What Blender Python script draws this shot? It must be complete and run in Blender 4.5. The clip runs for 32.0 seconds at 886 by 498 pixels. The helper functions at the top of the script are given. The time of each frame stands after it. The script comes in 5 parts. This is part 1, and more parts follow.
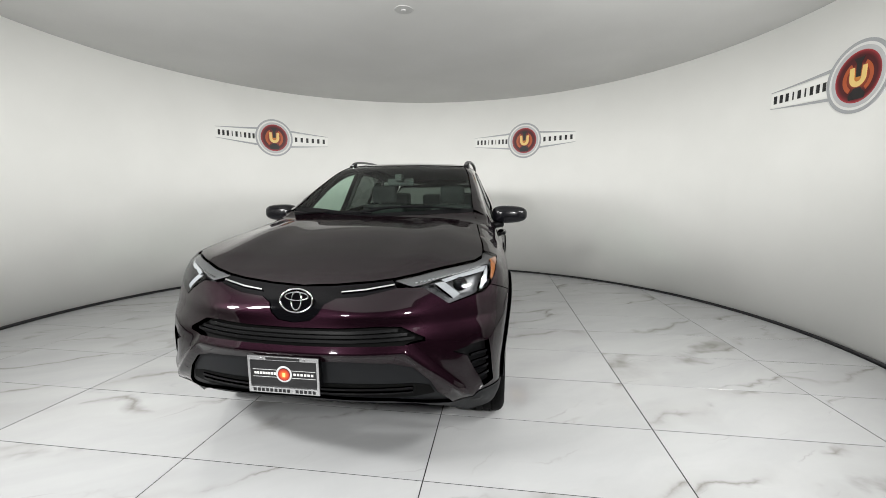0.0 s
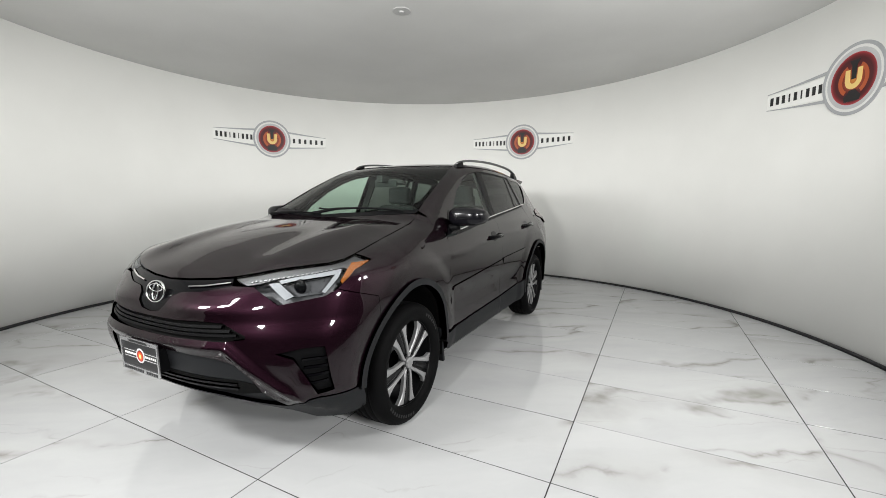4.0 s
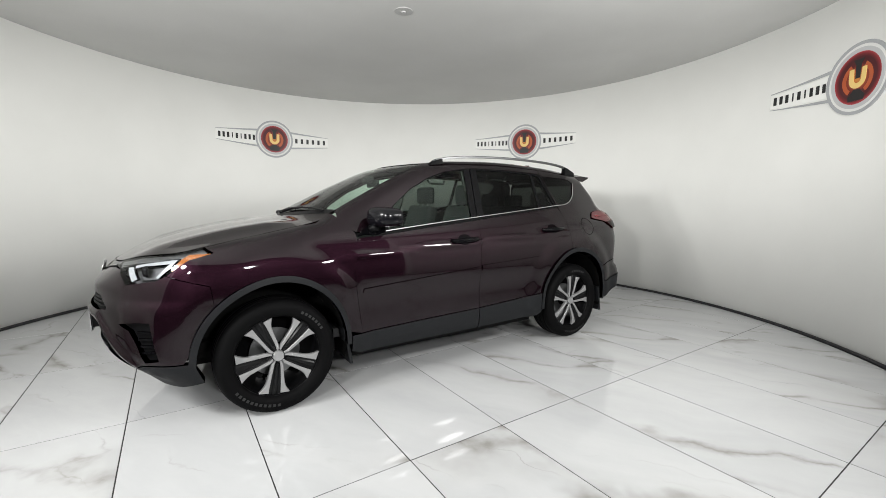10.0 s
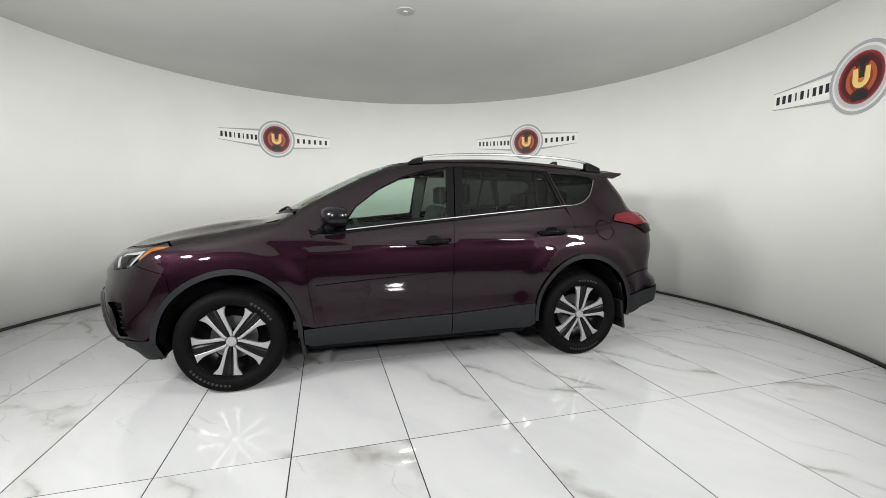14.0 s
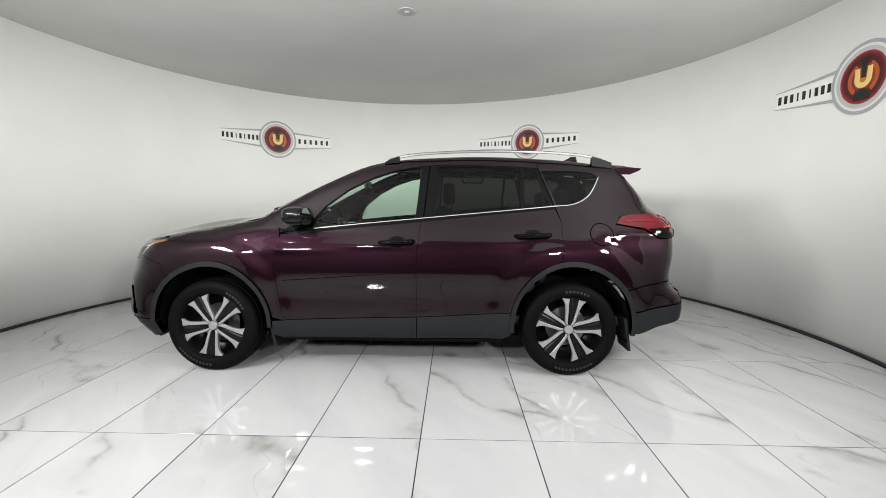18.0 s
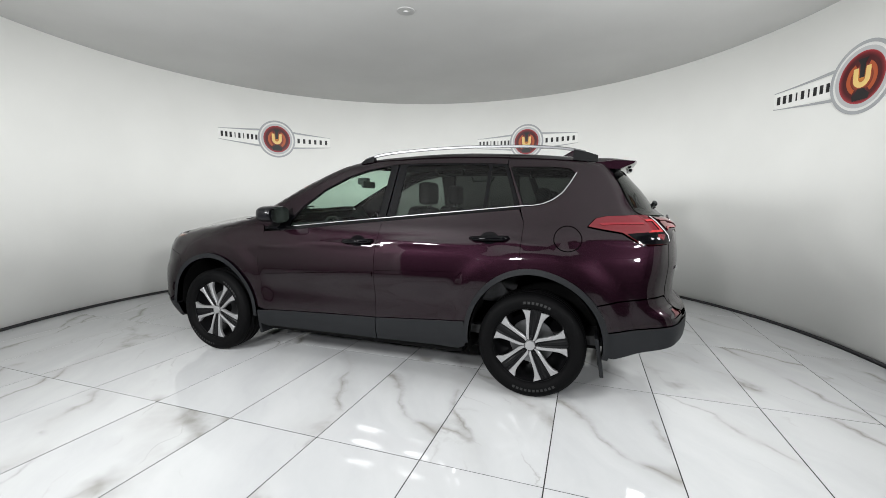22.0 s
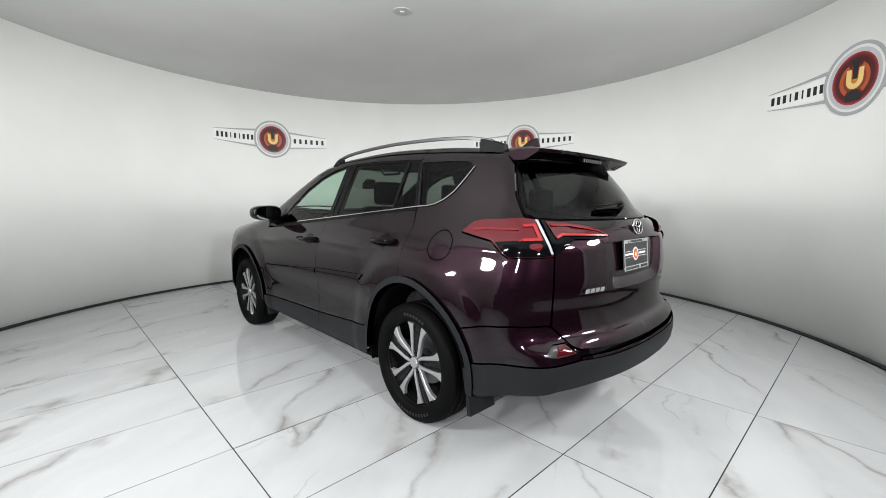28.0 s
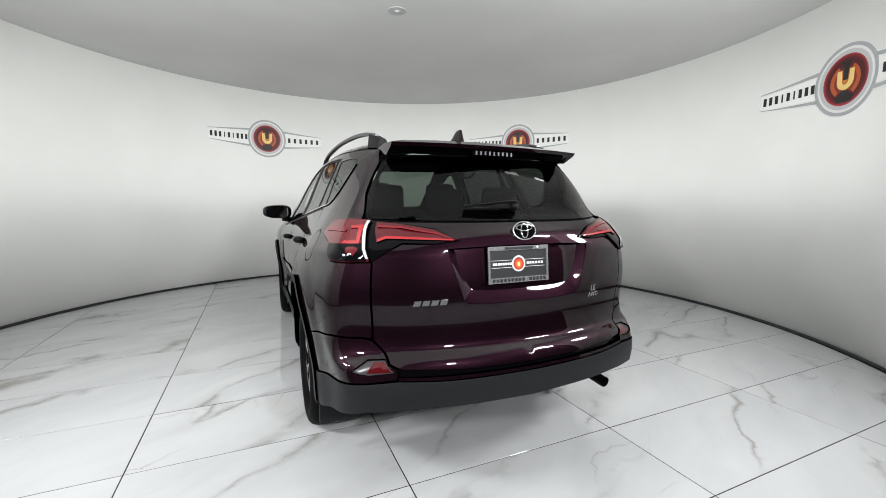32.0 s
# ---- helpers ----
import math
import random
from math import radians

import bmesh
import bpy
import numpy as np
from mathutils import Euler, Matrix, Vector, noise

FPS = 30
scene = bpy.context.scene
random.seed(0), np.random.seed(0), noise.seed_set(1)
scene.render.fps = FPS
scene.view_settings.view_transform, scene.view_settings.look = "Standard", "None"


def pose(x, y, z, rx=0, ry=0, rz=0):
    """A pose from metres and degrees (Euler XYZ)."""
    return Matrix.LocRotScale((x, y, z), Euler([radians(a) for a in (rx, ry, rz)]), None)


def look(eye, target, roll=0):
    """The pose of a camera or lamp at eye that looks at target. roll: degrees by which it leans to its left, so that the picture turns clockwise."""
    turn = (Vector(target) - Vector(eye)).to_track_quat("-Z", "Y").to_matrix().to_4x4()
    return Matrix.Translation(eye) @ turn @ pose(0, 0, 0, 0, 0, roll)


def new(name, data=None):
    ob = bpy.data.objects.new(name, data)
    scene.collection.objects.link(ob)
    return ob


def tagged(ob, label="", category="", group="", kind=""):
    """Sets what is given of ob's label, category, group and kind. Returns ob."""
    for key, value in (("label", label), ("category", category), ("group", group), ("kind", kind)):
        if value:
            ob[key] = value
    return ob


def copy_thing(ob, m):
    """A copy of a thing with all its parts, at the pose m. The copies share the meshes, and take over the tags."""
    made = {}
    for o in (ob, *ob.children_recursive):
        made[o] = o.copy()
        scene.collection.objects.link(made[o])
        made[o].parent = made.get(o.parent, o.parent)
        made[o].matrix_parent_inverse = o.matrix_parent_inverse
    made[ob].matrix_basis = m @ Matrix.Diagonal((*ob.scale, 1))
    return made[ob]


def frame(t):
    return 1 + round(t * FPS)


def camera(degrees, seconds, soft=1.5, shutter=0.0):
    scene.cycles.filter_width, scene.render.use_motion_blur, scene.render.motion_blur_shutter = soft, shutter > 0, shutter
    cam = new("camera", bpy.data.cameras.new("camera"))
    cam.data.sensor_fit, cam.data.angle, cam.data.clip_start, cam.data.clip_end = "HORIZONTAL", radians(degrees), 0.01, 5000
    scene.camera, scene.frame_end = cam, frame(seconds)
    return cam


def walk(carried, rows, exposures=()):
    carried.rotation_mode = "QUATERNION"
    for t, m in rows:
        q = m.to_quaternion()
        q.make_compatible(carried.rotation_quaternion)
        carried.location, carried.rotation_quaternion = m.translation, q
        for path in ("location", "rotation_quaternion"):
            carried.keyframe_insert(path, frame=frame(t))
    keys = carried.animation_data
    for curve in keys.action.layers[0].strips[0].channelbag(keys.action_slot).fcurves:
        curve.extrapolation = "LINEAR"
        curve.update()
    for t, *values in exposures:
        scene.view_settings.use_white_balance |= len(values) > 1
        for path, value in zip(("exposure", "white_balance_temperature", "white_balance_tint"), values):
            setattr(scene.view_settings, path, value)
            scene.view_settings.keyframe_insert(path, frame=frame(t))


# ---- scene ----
cam = camera(93.99, 32.0, soft=0.6)
AXIS = Vector((-0.412, 3.928, 0.0))      # the turntable's axle
EYE_H, TILT, ROLL = 1.2746, 6.43, 0.25
PAN = [(0, -.12), (.5, -.03), (1, .18), (1.5, .46), (2, .48), (2.5, .40), (3, .29), (3.5, .19), (4.5, .14), (5.5, .14), (6, .19),
       (7, .29), (7.5, .38), (8, .38), (8.5, .22), (9, .06), (9.5, -.08), (10, -.13), (11, -.33), (12, -.41), (13, -.26), (14, -.37),
       (14.5, -.46), (15.5, -.58), (16.5, -.65), (17, -.6), (18, -.52), (19, -.5), (20, -.42), (21, -.45), (22, -.41), (23, -.25),
       (24, -.34), (25, -.3), (25.5, -.36), (26.5, -.22), (27.5, -.05), (28, .06), (29, .26), (30, .4), (31, .6), (32, .72)]
DIP = [(0, .16), (1, .08), (2, .04), (3, 0), (6, -.06), (9, -.03), (13, 0), (19, -.05), (23, .03), (28, -.04), (32, -.01)]


def cam_pose(t):
    pan = np.interp(t, *zip(*PAN))
    dip = TILT + np.interp(t, *zip(*DIP))
    return pose(0, 0, EYE_H, 90 - dip, 0, -pan) @ pose(0, 0, 0, 0, 0, ROLL)


walk(cam, [(t, cam_pose(t)) for t, _ in PAN], [(0, -.06, 6640, 10), (18, -.06, 6640, 10), (19.2, -.03, 6455, 10), (32, 0.0, 6455, 10)])

# ---- light ----
world = bpy.data.worlds.new("room_air")
scene.world = world
world.use_nodes = True
world.node_tree.nodes["Background"].inputs[0].default_value = (0.9, 0.95, 1.0, 1)
world.node_tree.nodes["Background"].inputs[1].default_value = 0.02
scene.view_settings.exposure = 0.0


def soft_lamp(eye, target, w, h, watts, spread, colour=(0.985, 1.0, 1.0)):
    d = bpy.data.lights.new("studio_lamp", "AREA")
    d.spread = radians(spread)
    d.shape, d.size, d.size_y, d.energy, d.color = "ELLIPSE", w, h, watts, colour
    ob = new("studio_lamp", d)
    ob.matrix_world = look(eye, target)
    return ob


soft_lamp((2.85, 1.85, 2.0), (-0.4, 3.9, 1.9), 0.42, 0.42, 50, 175)
soft_lamp((2.35, 1.15, 2.1), (-0.4, 3.9, 1.9), 0.36, 0.36, 34, 175)
soft_lamp((-2.75, 1.05, 2.0), (-0.2, 3.9, 1.9), 0.42, 0.42, 70, 175)
soft_lamp((-2.15, 0.75, 2.1), (-0.2, 3.9, 1.9), 0.36, 0.36, 49, 175)
# two fill lamps added beside the camera to even out the wall light
soft_lamp((1.55, -0.9, 2.0), (-0.4, 3.9, 1.9), 0.28, 0.28, 80, 150)
soft_lamp((-1.55, -1.0, 2.0), (-0.4, 3.9, 1.9), 0.28, 0.28, 71, 150)


# ---- materials ----
def mat(name, colour=(.5, .5, .5), rough=.5, metal=0.0, **kw):
    m = bpy.data.materials.new(name)
    m.use_nodes = True
    b = m.node_tree.nodes["Principled BSDF"]
    b.inputs["Base Color"].default_value = (*colour, 1)
    b.inputs["Roughness"].default_value = rough
    b.inputs["Metallic"].default_value = metal
    for k, v in kw.items():
        b.inputs[k.replace("_", " ")].default_value = v
    return m


def nd(m, kind, **kw):
    n = m.node_tree.nodes.new(kind)
    for k, v in kw.items():
        n.inputs[k.replace("_", " ")].default_value = v
    return n


def ln(m, a, b):
    m.node_tree.links.new(a, b)


def bsdf(m):
    return m.node_tree.nodes["Principled BSDF"]


def ramp(m, src, stops):
    """A colour ramp on src; stops are (position, grey or colour)."""
    r = m.node_tree.nodes.new("ShaderNodeValToRGB")
    while len(r.color_ramp.elements) < len(stops):
        r.color_ramp.elements.new(0.5)
    for e, (p, c) in zip(r.color_ramp.elements, stops):
        e.position = p
        e.color = (*c, 1) if isinstance(c, tuple) else (c, c, c, 1)
    ln(m, src, r.inputs[0])
    return r.outputs[0]


def grain(m, scale, lo, hi, bump=0.0, detail=4.0, space="Object", dist=0.002):
    """Roughness from lo to hi by noise, and a fine bump."""
    tc = m.node_tree.nodes.new("ShaderNodeTexCoord")
    n = nd(m, "ShaderNodeTexNoise", Scale=scale, Detail=detail)
    ln(m, tc.outputs[space], n.inputs["Vector"])
    r = nd(m, "ShaderNodeMapRange", To_Min=lo, To_Max=hi)
    ln(m, n.outputs[0], r.inputs[0])
    ln(m, r.outputs[0], bsdf(m).inputs["Roughness"])
    if bump:
        b = nd(m, "ShaderNodeBump", Strength=bump, Distance=dist)
        ln(m, n.outputs[0], b.inputs["Height"])
        ln(m, b.outputs[0], bsdf(m).inputs["Normal"])
    return m


def tint(m, scale, a, b, detail=5.0, lo=.35, hi=.65, space="Object"):
    """Base colour between a and b by noise."""
    tc = m.node_tree.nodes.new("ShaderNodeTexCoord")
    n = nd(m, "ShaderNodeTexNoise", Scale=scale, Detail=detail)
    ln(m, tc.outputs[space], n.inputs["Vector"])
    ln(m, ramp(m, n.outputs[0], [(lo, a), (hi, b)]), bsdf(m).inputs["Base Color"])
    return m


M_WALL = tint(grain(mat("white_wall_paint"), 60, .55, .75, .12), 1.3, (.80, .80, .775), (.83, .83, .805))
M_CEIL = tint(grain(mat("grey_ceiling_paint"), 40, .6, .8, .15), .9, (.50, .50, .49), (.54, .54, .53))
M_RUBBER_STRIP = grain(mat("black_base_strip", (.012, .012, .014)), 30, .3, .6, .1)
M_GROUT = grain(mat("dark_grout", (.010, .010, .009)), 80, .7, .9, .3)


def marble():
    """White porcelain with wandering grey-brown veins; every tile takes another cut of the slab."""
    m = mat("polished_marble_tile", (.8, .8, .78), .06)
    tc = m.node_tree.nodes.new("ShaderNodeTexCoord")
    info = m.node_tree.nodes.new("ShaderNodeObjectInfo")

    def math2(op, a, b):
        n = nd(m, "ShaderNodeMath")
        n.operation = op
        for k, v in enumerate((a, b)):
            if isinstance(v, (int, float)):
                n.inputs[k].default_value = v
            else:
                ln(m, v, n.inputs[k])
        return n.outputs[0]

    def vec(op, a, b, c=None):
        n = nd(m, "ShaderNodeVectorMath")
        n.operation = op
        for k, v in enumerate((a, b, c)):
            if isinstance(v, tuple):
                n.inputs[k].default_value = v
            elif v is not None:
                ln(m, v, n.inputs[k])
        return n.outputs[0]

    def noise(at, scale, detail, rough=.5, out=0):
        n = nd(m, "ShaderNodeTexNoise", Scale=scale, Detail=detail, Roughness=rough)
        ln(m, at, n.inputs["Vector"])
        return n.outputs[out]

    at = vec("MULTIPLY_ADD", info.outputs["Random"], (31.0, 17.0, 23.0), tc.outputs["Object"])
    drift = vec("SUBTRACT", noise(at, 1.6, 2.0, .5, 1), (.5, .5, .5))
    bent = vec("MULTIPLY_ADD", drift, (.38, .38, .38), at)
    shake = vec("SUBTRACT", noise(at, 9.0, 3.0, .6, 1), (.5, .5, .5))
    bent = vec("MULTIPLY_ADD", shake, (.07, .07, .07), bent)
    turn = nd(m, "ShaderNodeMapping")
    turn.inputs["Rotation"].default_value = (0, 0, radians(58))
    ln(m, bent, turn.inputs["Vector"])
    squash = nd(m, "ShaderNodeMapping")
    squash.inputs["Scale"].default_value = (.27, 1.45, 1.0)
    ln(m, turn.outputs[0], squash.inputs["Vector"])

    def vein(scale, width, shift):
        moved = vec("ADD", squash.outputs[0], (shift, shift * .7, 0.0))
        a = math2("ABSOLUTE", math2("SUBTRACT", noise(moved, scale, 1.5, .45), .5), 0.0)
        return ramp(m, a, [(0.0, 1.0), (width * .3, .5), (width, 0.0)])

    def gate(scale, lo, hi, shift):
        return ramp(m, noise(vec("ADD", at, (shift, -shift, 0.0)), scale, 3.0, .6), [(lo, 0.0), (hi, 1.0)])

    cloud = noise(squash.outputs[0], 1.7, 5.0, .6)
    base = ramp(m, cloud, [(.30, (.400, .406, .413)), (.62, (.457, .461, .465))])

    def lay(under, amount, strength, colour):
        n = nd(m, "ShaderNodeMixRGB")
        ln(m, math2("MULTIPLY", amount, strength), n.inputs[0])
        ln(m, under, n.inputs[1])
        n.inputs[2].default_value = (*colour, 1)
        return n.outputs[0]

    haze = lay(base, math2("MULTIPLY", vein(.9, .075, 4.0), gate(1.4, .42, .62, 2.0)), .42, (.315, .311, .30))
    main = lay(haze, math2("MULTIPLY", vein(.9, .017, 4.0), gate(2.6, .44, .60, 5.0)), .80, (.195, .188, .170))
    thin = lay(main, math2("MULTIPLY", vein(1.9, .010, 11.0), gate(1.7, .52, .66, 8.0)), .55, (.24, .232, .214))
    ln(m, thin, bsdf(m).inputs["Base Color"])
    rr = nd(m, "ShaderNodeMapRange", To_Min=.03, To_Max=.09)
    ln(m, noise(at, 7.0, 5.0), rr.inputs[0])
    ln(m, rr.outputs[0], bsdf(m).inputs["Roughness"])
    bp = nd(m, "ShaderNodeBump", Strength=.04, Distance=.01)
    ln(m, noise(at, 2.2, 1.0), bp.inputs["Height"])
    ln(m, bp.outputs[0], bsdf(m).inputs["Normal"])
    return m


M_MARBLE = marble()


def car_paint():
    m = mat("dark_plum_metallic_paint", (.05, .012, .028), .42, .8, Coat_Weight=1.0, Coat_Roughness=.03, Coat_IOR=1.45, Specular_IOR_Level=.1)
    bsdf(m).inputs["Specular Tint"].default_value = (.30, .14, .22, 1)
    tc = m.node_tree.nodes.new("ShaderNodeTexCoord")
    n = nd(m, "ShaderNodeTexNoise", Scale=900.0, Detail=1.0)
    ln(m, tc.outputs["Object"], n.inputs["Vector"])
    ln(m, ramp(m, n.outputs[0], [(.35, (.0042, .0015, .0027)), (.75, (.0172, .0060, .0110))]), bsdf(m).inputs["Base Color"])
    d = nd(m, "ShaderNodeTexNoise", Scale=5.0, Detail=6.0)
    ln(m, tc.outputs["Object"], d.inputs["Vector"])
    r = nd(m, "ShaderNodeMapRange", To_Min=.015, To_Max=.06)
    ln(m, d.outputs[0], r.inputs[0])
    ln(m, r.outputs[0], bsdf(m).inputs["Coat Roughness"])
    return m


M_PAINT = car_paint()
M_CLAD = grain(mat("grey_textured_plastic", (.0082, .0088, .0099), .5, Specular_IOR_Level=.17), 350, .42, .62, .25, dist=.0006)
M_BLACK = grain(mat("black_plastic", (.003, .003, .0034), .4, Specular_IOR_Level=.10), 200, .3, .5, .1, dist=.0005)
M_GLOSS = mat("gloss_black_trim", (.002, .002, .0025), .06, Specular_IOR_Level=.12)
M_MIRROR_CAP = grain(mat("satin_black_mirror_cap", (.003, .003, .0042), .2, Specular_IOR_Level=.3), 90, .16, .26)
M_DARK = mat("underbody_black", (.002, .002, .002), .8, Specular_IOR_Level=.1)
M_CHROME = grain(mat("chrome", (.82, .82, .83), .08, 1.0), 20, .05, .12)
M_SATIN = grain(mat("satin_silver", (.21, .213, .217), .3, 1.0), 120, .30, .42)
M_ALLOY = grain(mat("machined_alloy", (.31, .31, .314), .35, .55), 160, .30, .42)
M_WHEELBLACK = mat("black_wheel_paint", (.004, .004, .0045), .32, Specular_IOR_Level=.2)
M_TYRE = grain(mat("black_rubber", (.0020, .0020, .0022), .6, Specular_IOR_Level=.06), 120, .55, .75, .3)
M_CABIN = grain(mat("dark_cabin_plastic", (.011, .011, .012), .6), 150, .5, .7, .15)
M_FABRIC = tint(grain(mat("charcoal_seat_fabric", (.015, .015, .016), .9), 60, .85, .95), 30, (.010, .010, .011), (.024, .024, .026))
# light grey cloth, its colour darkened to hold the shade under the roof
M_HEADLINER = grain(mat("shade_darkened_headliner", (.085, .085, .082), .9), 200, .85, .95, .2)


def glass(name, colour, rough=0.0):
    """Thin glazing: clear film with a mirror sheen."""
    m = bpy.data.materials.new(name)
    m.use_nodes = True
    t = m.node_tree
    t.nodes.remove(t.nodes["Principled BSDF"])
    tr = t.nodes.new("ShaderNodeBsdfTransparent")
    tr.inputs[0].default_value = (*colour, 1)
    gl = t.nodes.new("ShaderNodeBsdfGlossy")
    gl.inputs["Roughness"].default_value = rough
    lw = t.nodes.new("ShaderNodeLayerWeight")
    lw.inputs[0].default_value = .5
    pw = t.nodes.new("ShaderNodeMath")
    pw.operation = "POWER"
    pw.inputs[1].default_value = 5.0
    t.links.new(lw.outputs["Facing"], pw.inputs[0])
    fr = t.nodes.new("ShaderNodeMath")
    fr.operation = "MULTIPLY_ADD"
    fr.inputs[1].default_value, fr.inputs[2].default_value = .80, .020
    t.links.new(pw.outputs[0], fr.inputs[0])
    mx = t.nodes.new("ShaderNodeMixShader")
    t.links.new(fr.outputs[0], mx.inputs[0])
    t.links.new(tr.outputs[0], mx.inputs[1])
    t.links.new(gl.outputs[0], mx.inputs[2])
    t.links.new(mx.outputs[0], t.nodes["Material Output"].inputs[0])
    return m


M_GLASS = glass("green_tinted_glass", (.70, .83, .75))
M_PRIVACY = glass("dark_privacy_glass", (.15, .165, .155))
M_LENS = glass("clear_lamp_lens", (.93, .94, .95))
M_REDLENS = mat("red_lamp_lens", (.125, .006, .010), .12, Specular_IOR_Level=.3, Coat_Weight=.3)
M_REDBRIGHT = mat("bright_red_reflector", (.25, .007, .010), .25, Coat_Weight=.5)
M_REDDARK = mat("dark_red_lens", (.055, .003, .005), .08, Specular_IOR_Level=.3, Coat_Weight=.4)
M_REDTAIL = mat("deep_red_lens", (.078, .005, .008), .10, Specular_IOR_Level=.3, Coat_Weight=.35)
M_CLEAREDGE = mat("clear_lens_edge", (.34, .35, .36), .12, Coat_Weight=1.0)
M_SMOKE = mat("smoked_lens_edge", (.028, .027, .028), .3)
M_AMBER = mat("amber_lens", (.23, .068, .008), .18, Coat_Weight=1.0)
M_WHITELENS = mat("white_light_guide", (.25, .26, .27), .25, Coat_Weight=.5)
M_REFLECTOR = grain(mat("lamp_reflector", (.6, .61, .62), .18, 1.0), 40, .12, .25)
M_LAMPBODY = grain(mat("grey_lamp_housing", (.09, .091, .095), .3, .3), 60, .2, .4)
M_LOGO_GREY = mat("printed_grey", (.36, .37, .38), .4)
M_LOGO_SILVER = mat("printed_silver", (.48, .485, .49), .4)
M_LOGO_BLACK = mat("printed_black", (.012, .012, .013), .4)
M_LOGO_WHITE = mat("printed_white", (.72, .72, .7), .4)


def radial(name, stops, radius):
    m = mat(name, rough=.35)
    tc = m.node_tree.nodes.new("ShaderNodeTexCoord")
    v = m.node_tree.nodes.new("ShaderNodeVectorMath")
    v.operation = "LENGTH"
    ln(m, tc.outputs["Object"], v.inputs[0])
    d = m.node_tree.nodes.new("ShaderNodeMath")
    d.operation = "DIVIDE"
    d.inputs[1].default_value = radius
    ln(m, v.outputs["Value"], d.inputs[0])
    ln(m, ramp(m, d.outputs[0], stops), bsdf(m).inputs["Base Color"])
    return m


M_LOGO_GOLD = mat("printed_gold", (.78, .56, .20), .35)


# ---- mesh helpers ----
def from_bm(name, bm, material=None, smooth=False):
    me = bpy.data.meshes.new(name)
    bmesh.ops.recalc_face_normals(bm, faces=bm.faces)
    bm.to_mesh(me)
    bm.free()
    if material:
        me.materials.append(material)
    if smooth:
        me.polygons.foreach_set("use_smooth", [True] * len(me.polygons))
    return me


def part(name, bm, material, parent, label="", smooth=False):
    """Link a bmesh, or a ready mesh, as one mesh object under parent."""
    me = bm if isinstance(bm, bpy.types.Mesh) else from_bm(name, bm, material, smooth)
    ob = new(name, me)
    ob.parent = parent
    if label:
        tagged(ob, label)
    return ob


def box_bm(x0, x1, y0, y1, z0, z1, bevel=0.0, seg=2, bm=None):
    own = bm or bmesh.new()
    r = bmesh.ops.create_cube(own, size=1.0)
    for v in r["verts"]:
        v.co = Vector((x0 + (v.co.x + .5) * (x1 - x0), y0 + (v.co.y + .5) * (y1 - y0), z0 + (v.co.z + .5) * (z1 - z0)))
    if bevel:
        es = {e for v in r["verts"] for e in v.link_edges}
        bmesh.ops.bevel(own, geom=list(es), offset=bevel, segments=seg, affect="EDGES", profile=.6)
    return own


def revolve(profile, n=48, bm=None, axis="y", close=False):
    """Turn (radius, along) points about the axis."""
    own = bm or bmesh.new()
    rings = []
    for k in range(n):
        a = 2 * math.pi * k / n
        c, s = math.cos(a), math.sin(a)
        rings.append([own.verts.new((r * c, h, r * s) if axis == "y" else (r * c, r * s, h)) for r, h in profile])
    for k in range(n):
        p, q = rings[k], rings[(k + 1) % n]
        for i in range(len(profile) - 1 + (1 if close else 0)):
            j = (i + 1) % len(profile)
            own.faces.new((p[i], p[j], q[j], q[i]))
    return own


def prism(pts, z0, z1, bm=None):
    """A flat outline (x, y) drawn up from z0 to z1."""
    own = bm or bmesh.new()
    a = [own.verts.new((x, y, z0)) for x, y in pts]
    b = [own.verts.new((x, y, z1)) for x, y in pts]
    own.faces.new(a[::-1])
    own.faces.new(b)
    n = len(pts)
    for i in range(n):
        own.faces.new((a[i], a[(i + 1) % n], b[(i + 1) % n], b[i]))
    return own


def tube(path, r, n=8, bm=None, caps=True):
    """A round bar along 3D points; r is one radius or one for each point."""
    own = bm or bmesh.new()
    P = [Vector(p) for p in path]
    R = r if isinstance(r, (list, tuple)) else [r] * len(P)
    rings = []
    for i, p in enumerate(P):
        t = (P[min(i + 1, len(P) - 1)] - P[max(i - 1, 0)]).normalized()
        u = t.cross(Vector((0, 0, 1)))
        u = u.normalized() if u.length > .05 else t.cross(Vector((0, 1, 0))).normalized()
        w = t.cross(u)
        rings.append([own.verts.new(p + R[i] * (math.cos(2 * math.pi * k / n) * u + math.sin(2 * math.pi * k / n) * w)) for k in range(n)])
    for a, b in zip(rings, rings[1:]):
        for k in range(n):
            own.faces.new((a[k], a[(k + 1) % n], b[(k + 1) % n], b[k]))
    if caps:
        own.faces.new(rings[0][::-1])
        own.faces.new(rings[-1])
    return own


# ---- the round room ----
R_ROOM, H_ROOM = 3.955, 3.078
ROOM_N = 160
OPEN_A, OPEN_B = 131.0, 214.0     # the opening in which the camera stands, azimuth about the axle


def ring_bm(r0, r1, z0, z1, a0, a1, n):
    """A curved wall from azimuth a0 to a1 (degrees from +y towards +x)."""
    bm = bmesh.new()
    cols = []
    for k in range(n + 1):
        a = radians(a0 + (a1 - a0) * k / n)
        s, c = math.sin(a), math.cos(a)
        cols.append([bm.verts.new((r * s, r * c, z)) for r, z in ((r0, z0), (r0, z1), (r1, z1), (r1, z0))])
    for p, q in zip(cols, cols[1:]):
        for i in range(4):
            bm.faces.new((p[i], p[(i + 1) % 4], q[(i + 1) % 4], q[i]))
    bm.faces.new(cols[0])
    bm.faces.new(cols[-1][::-1])
    return bm


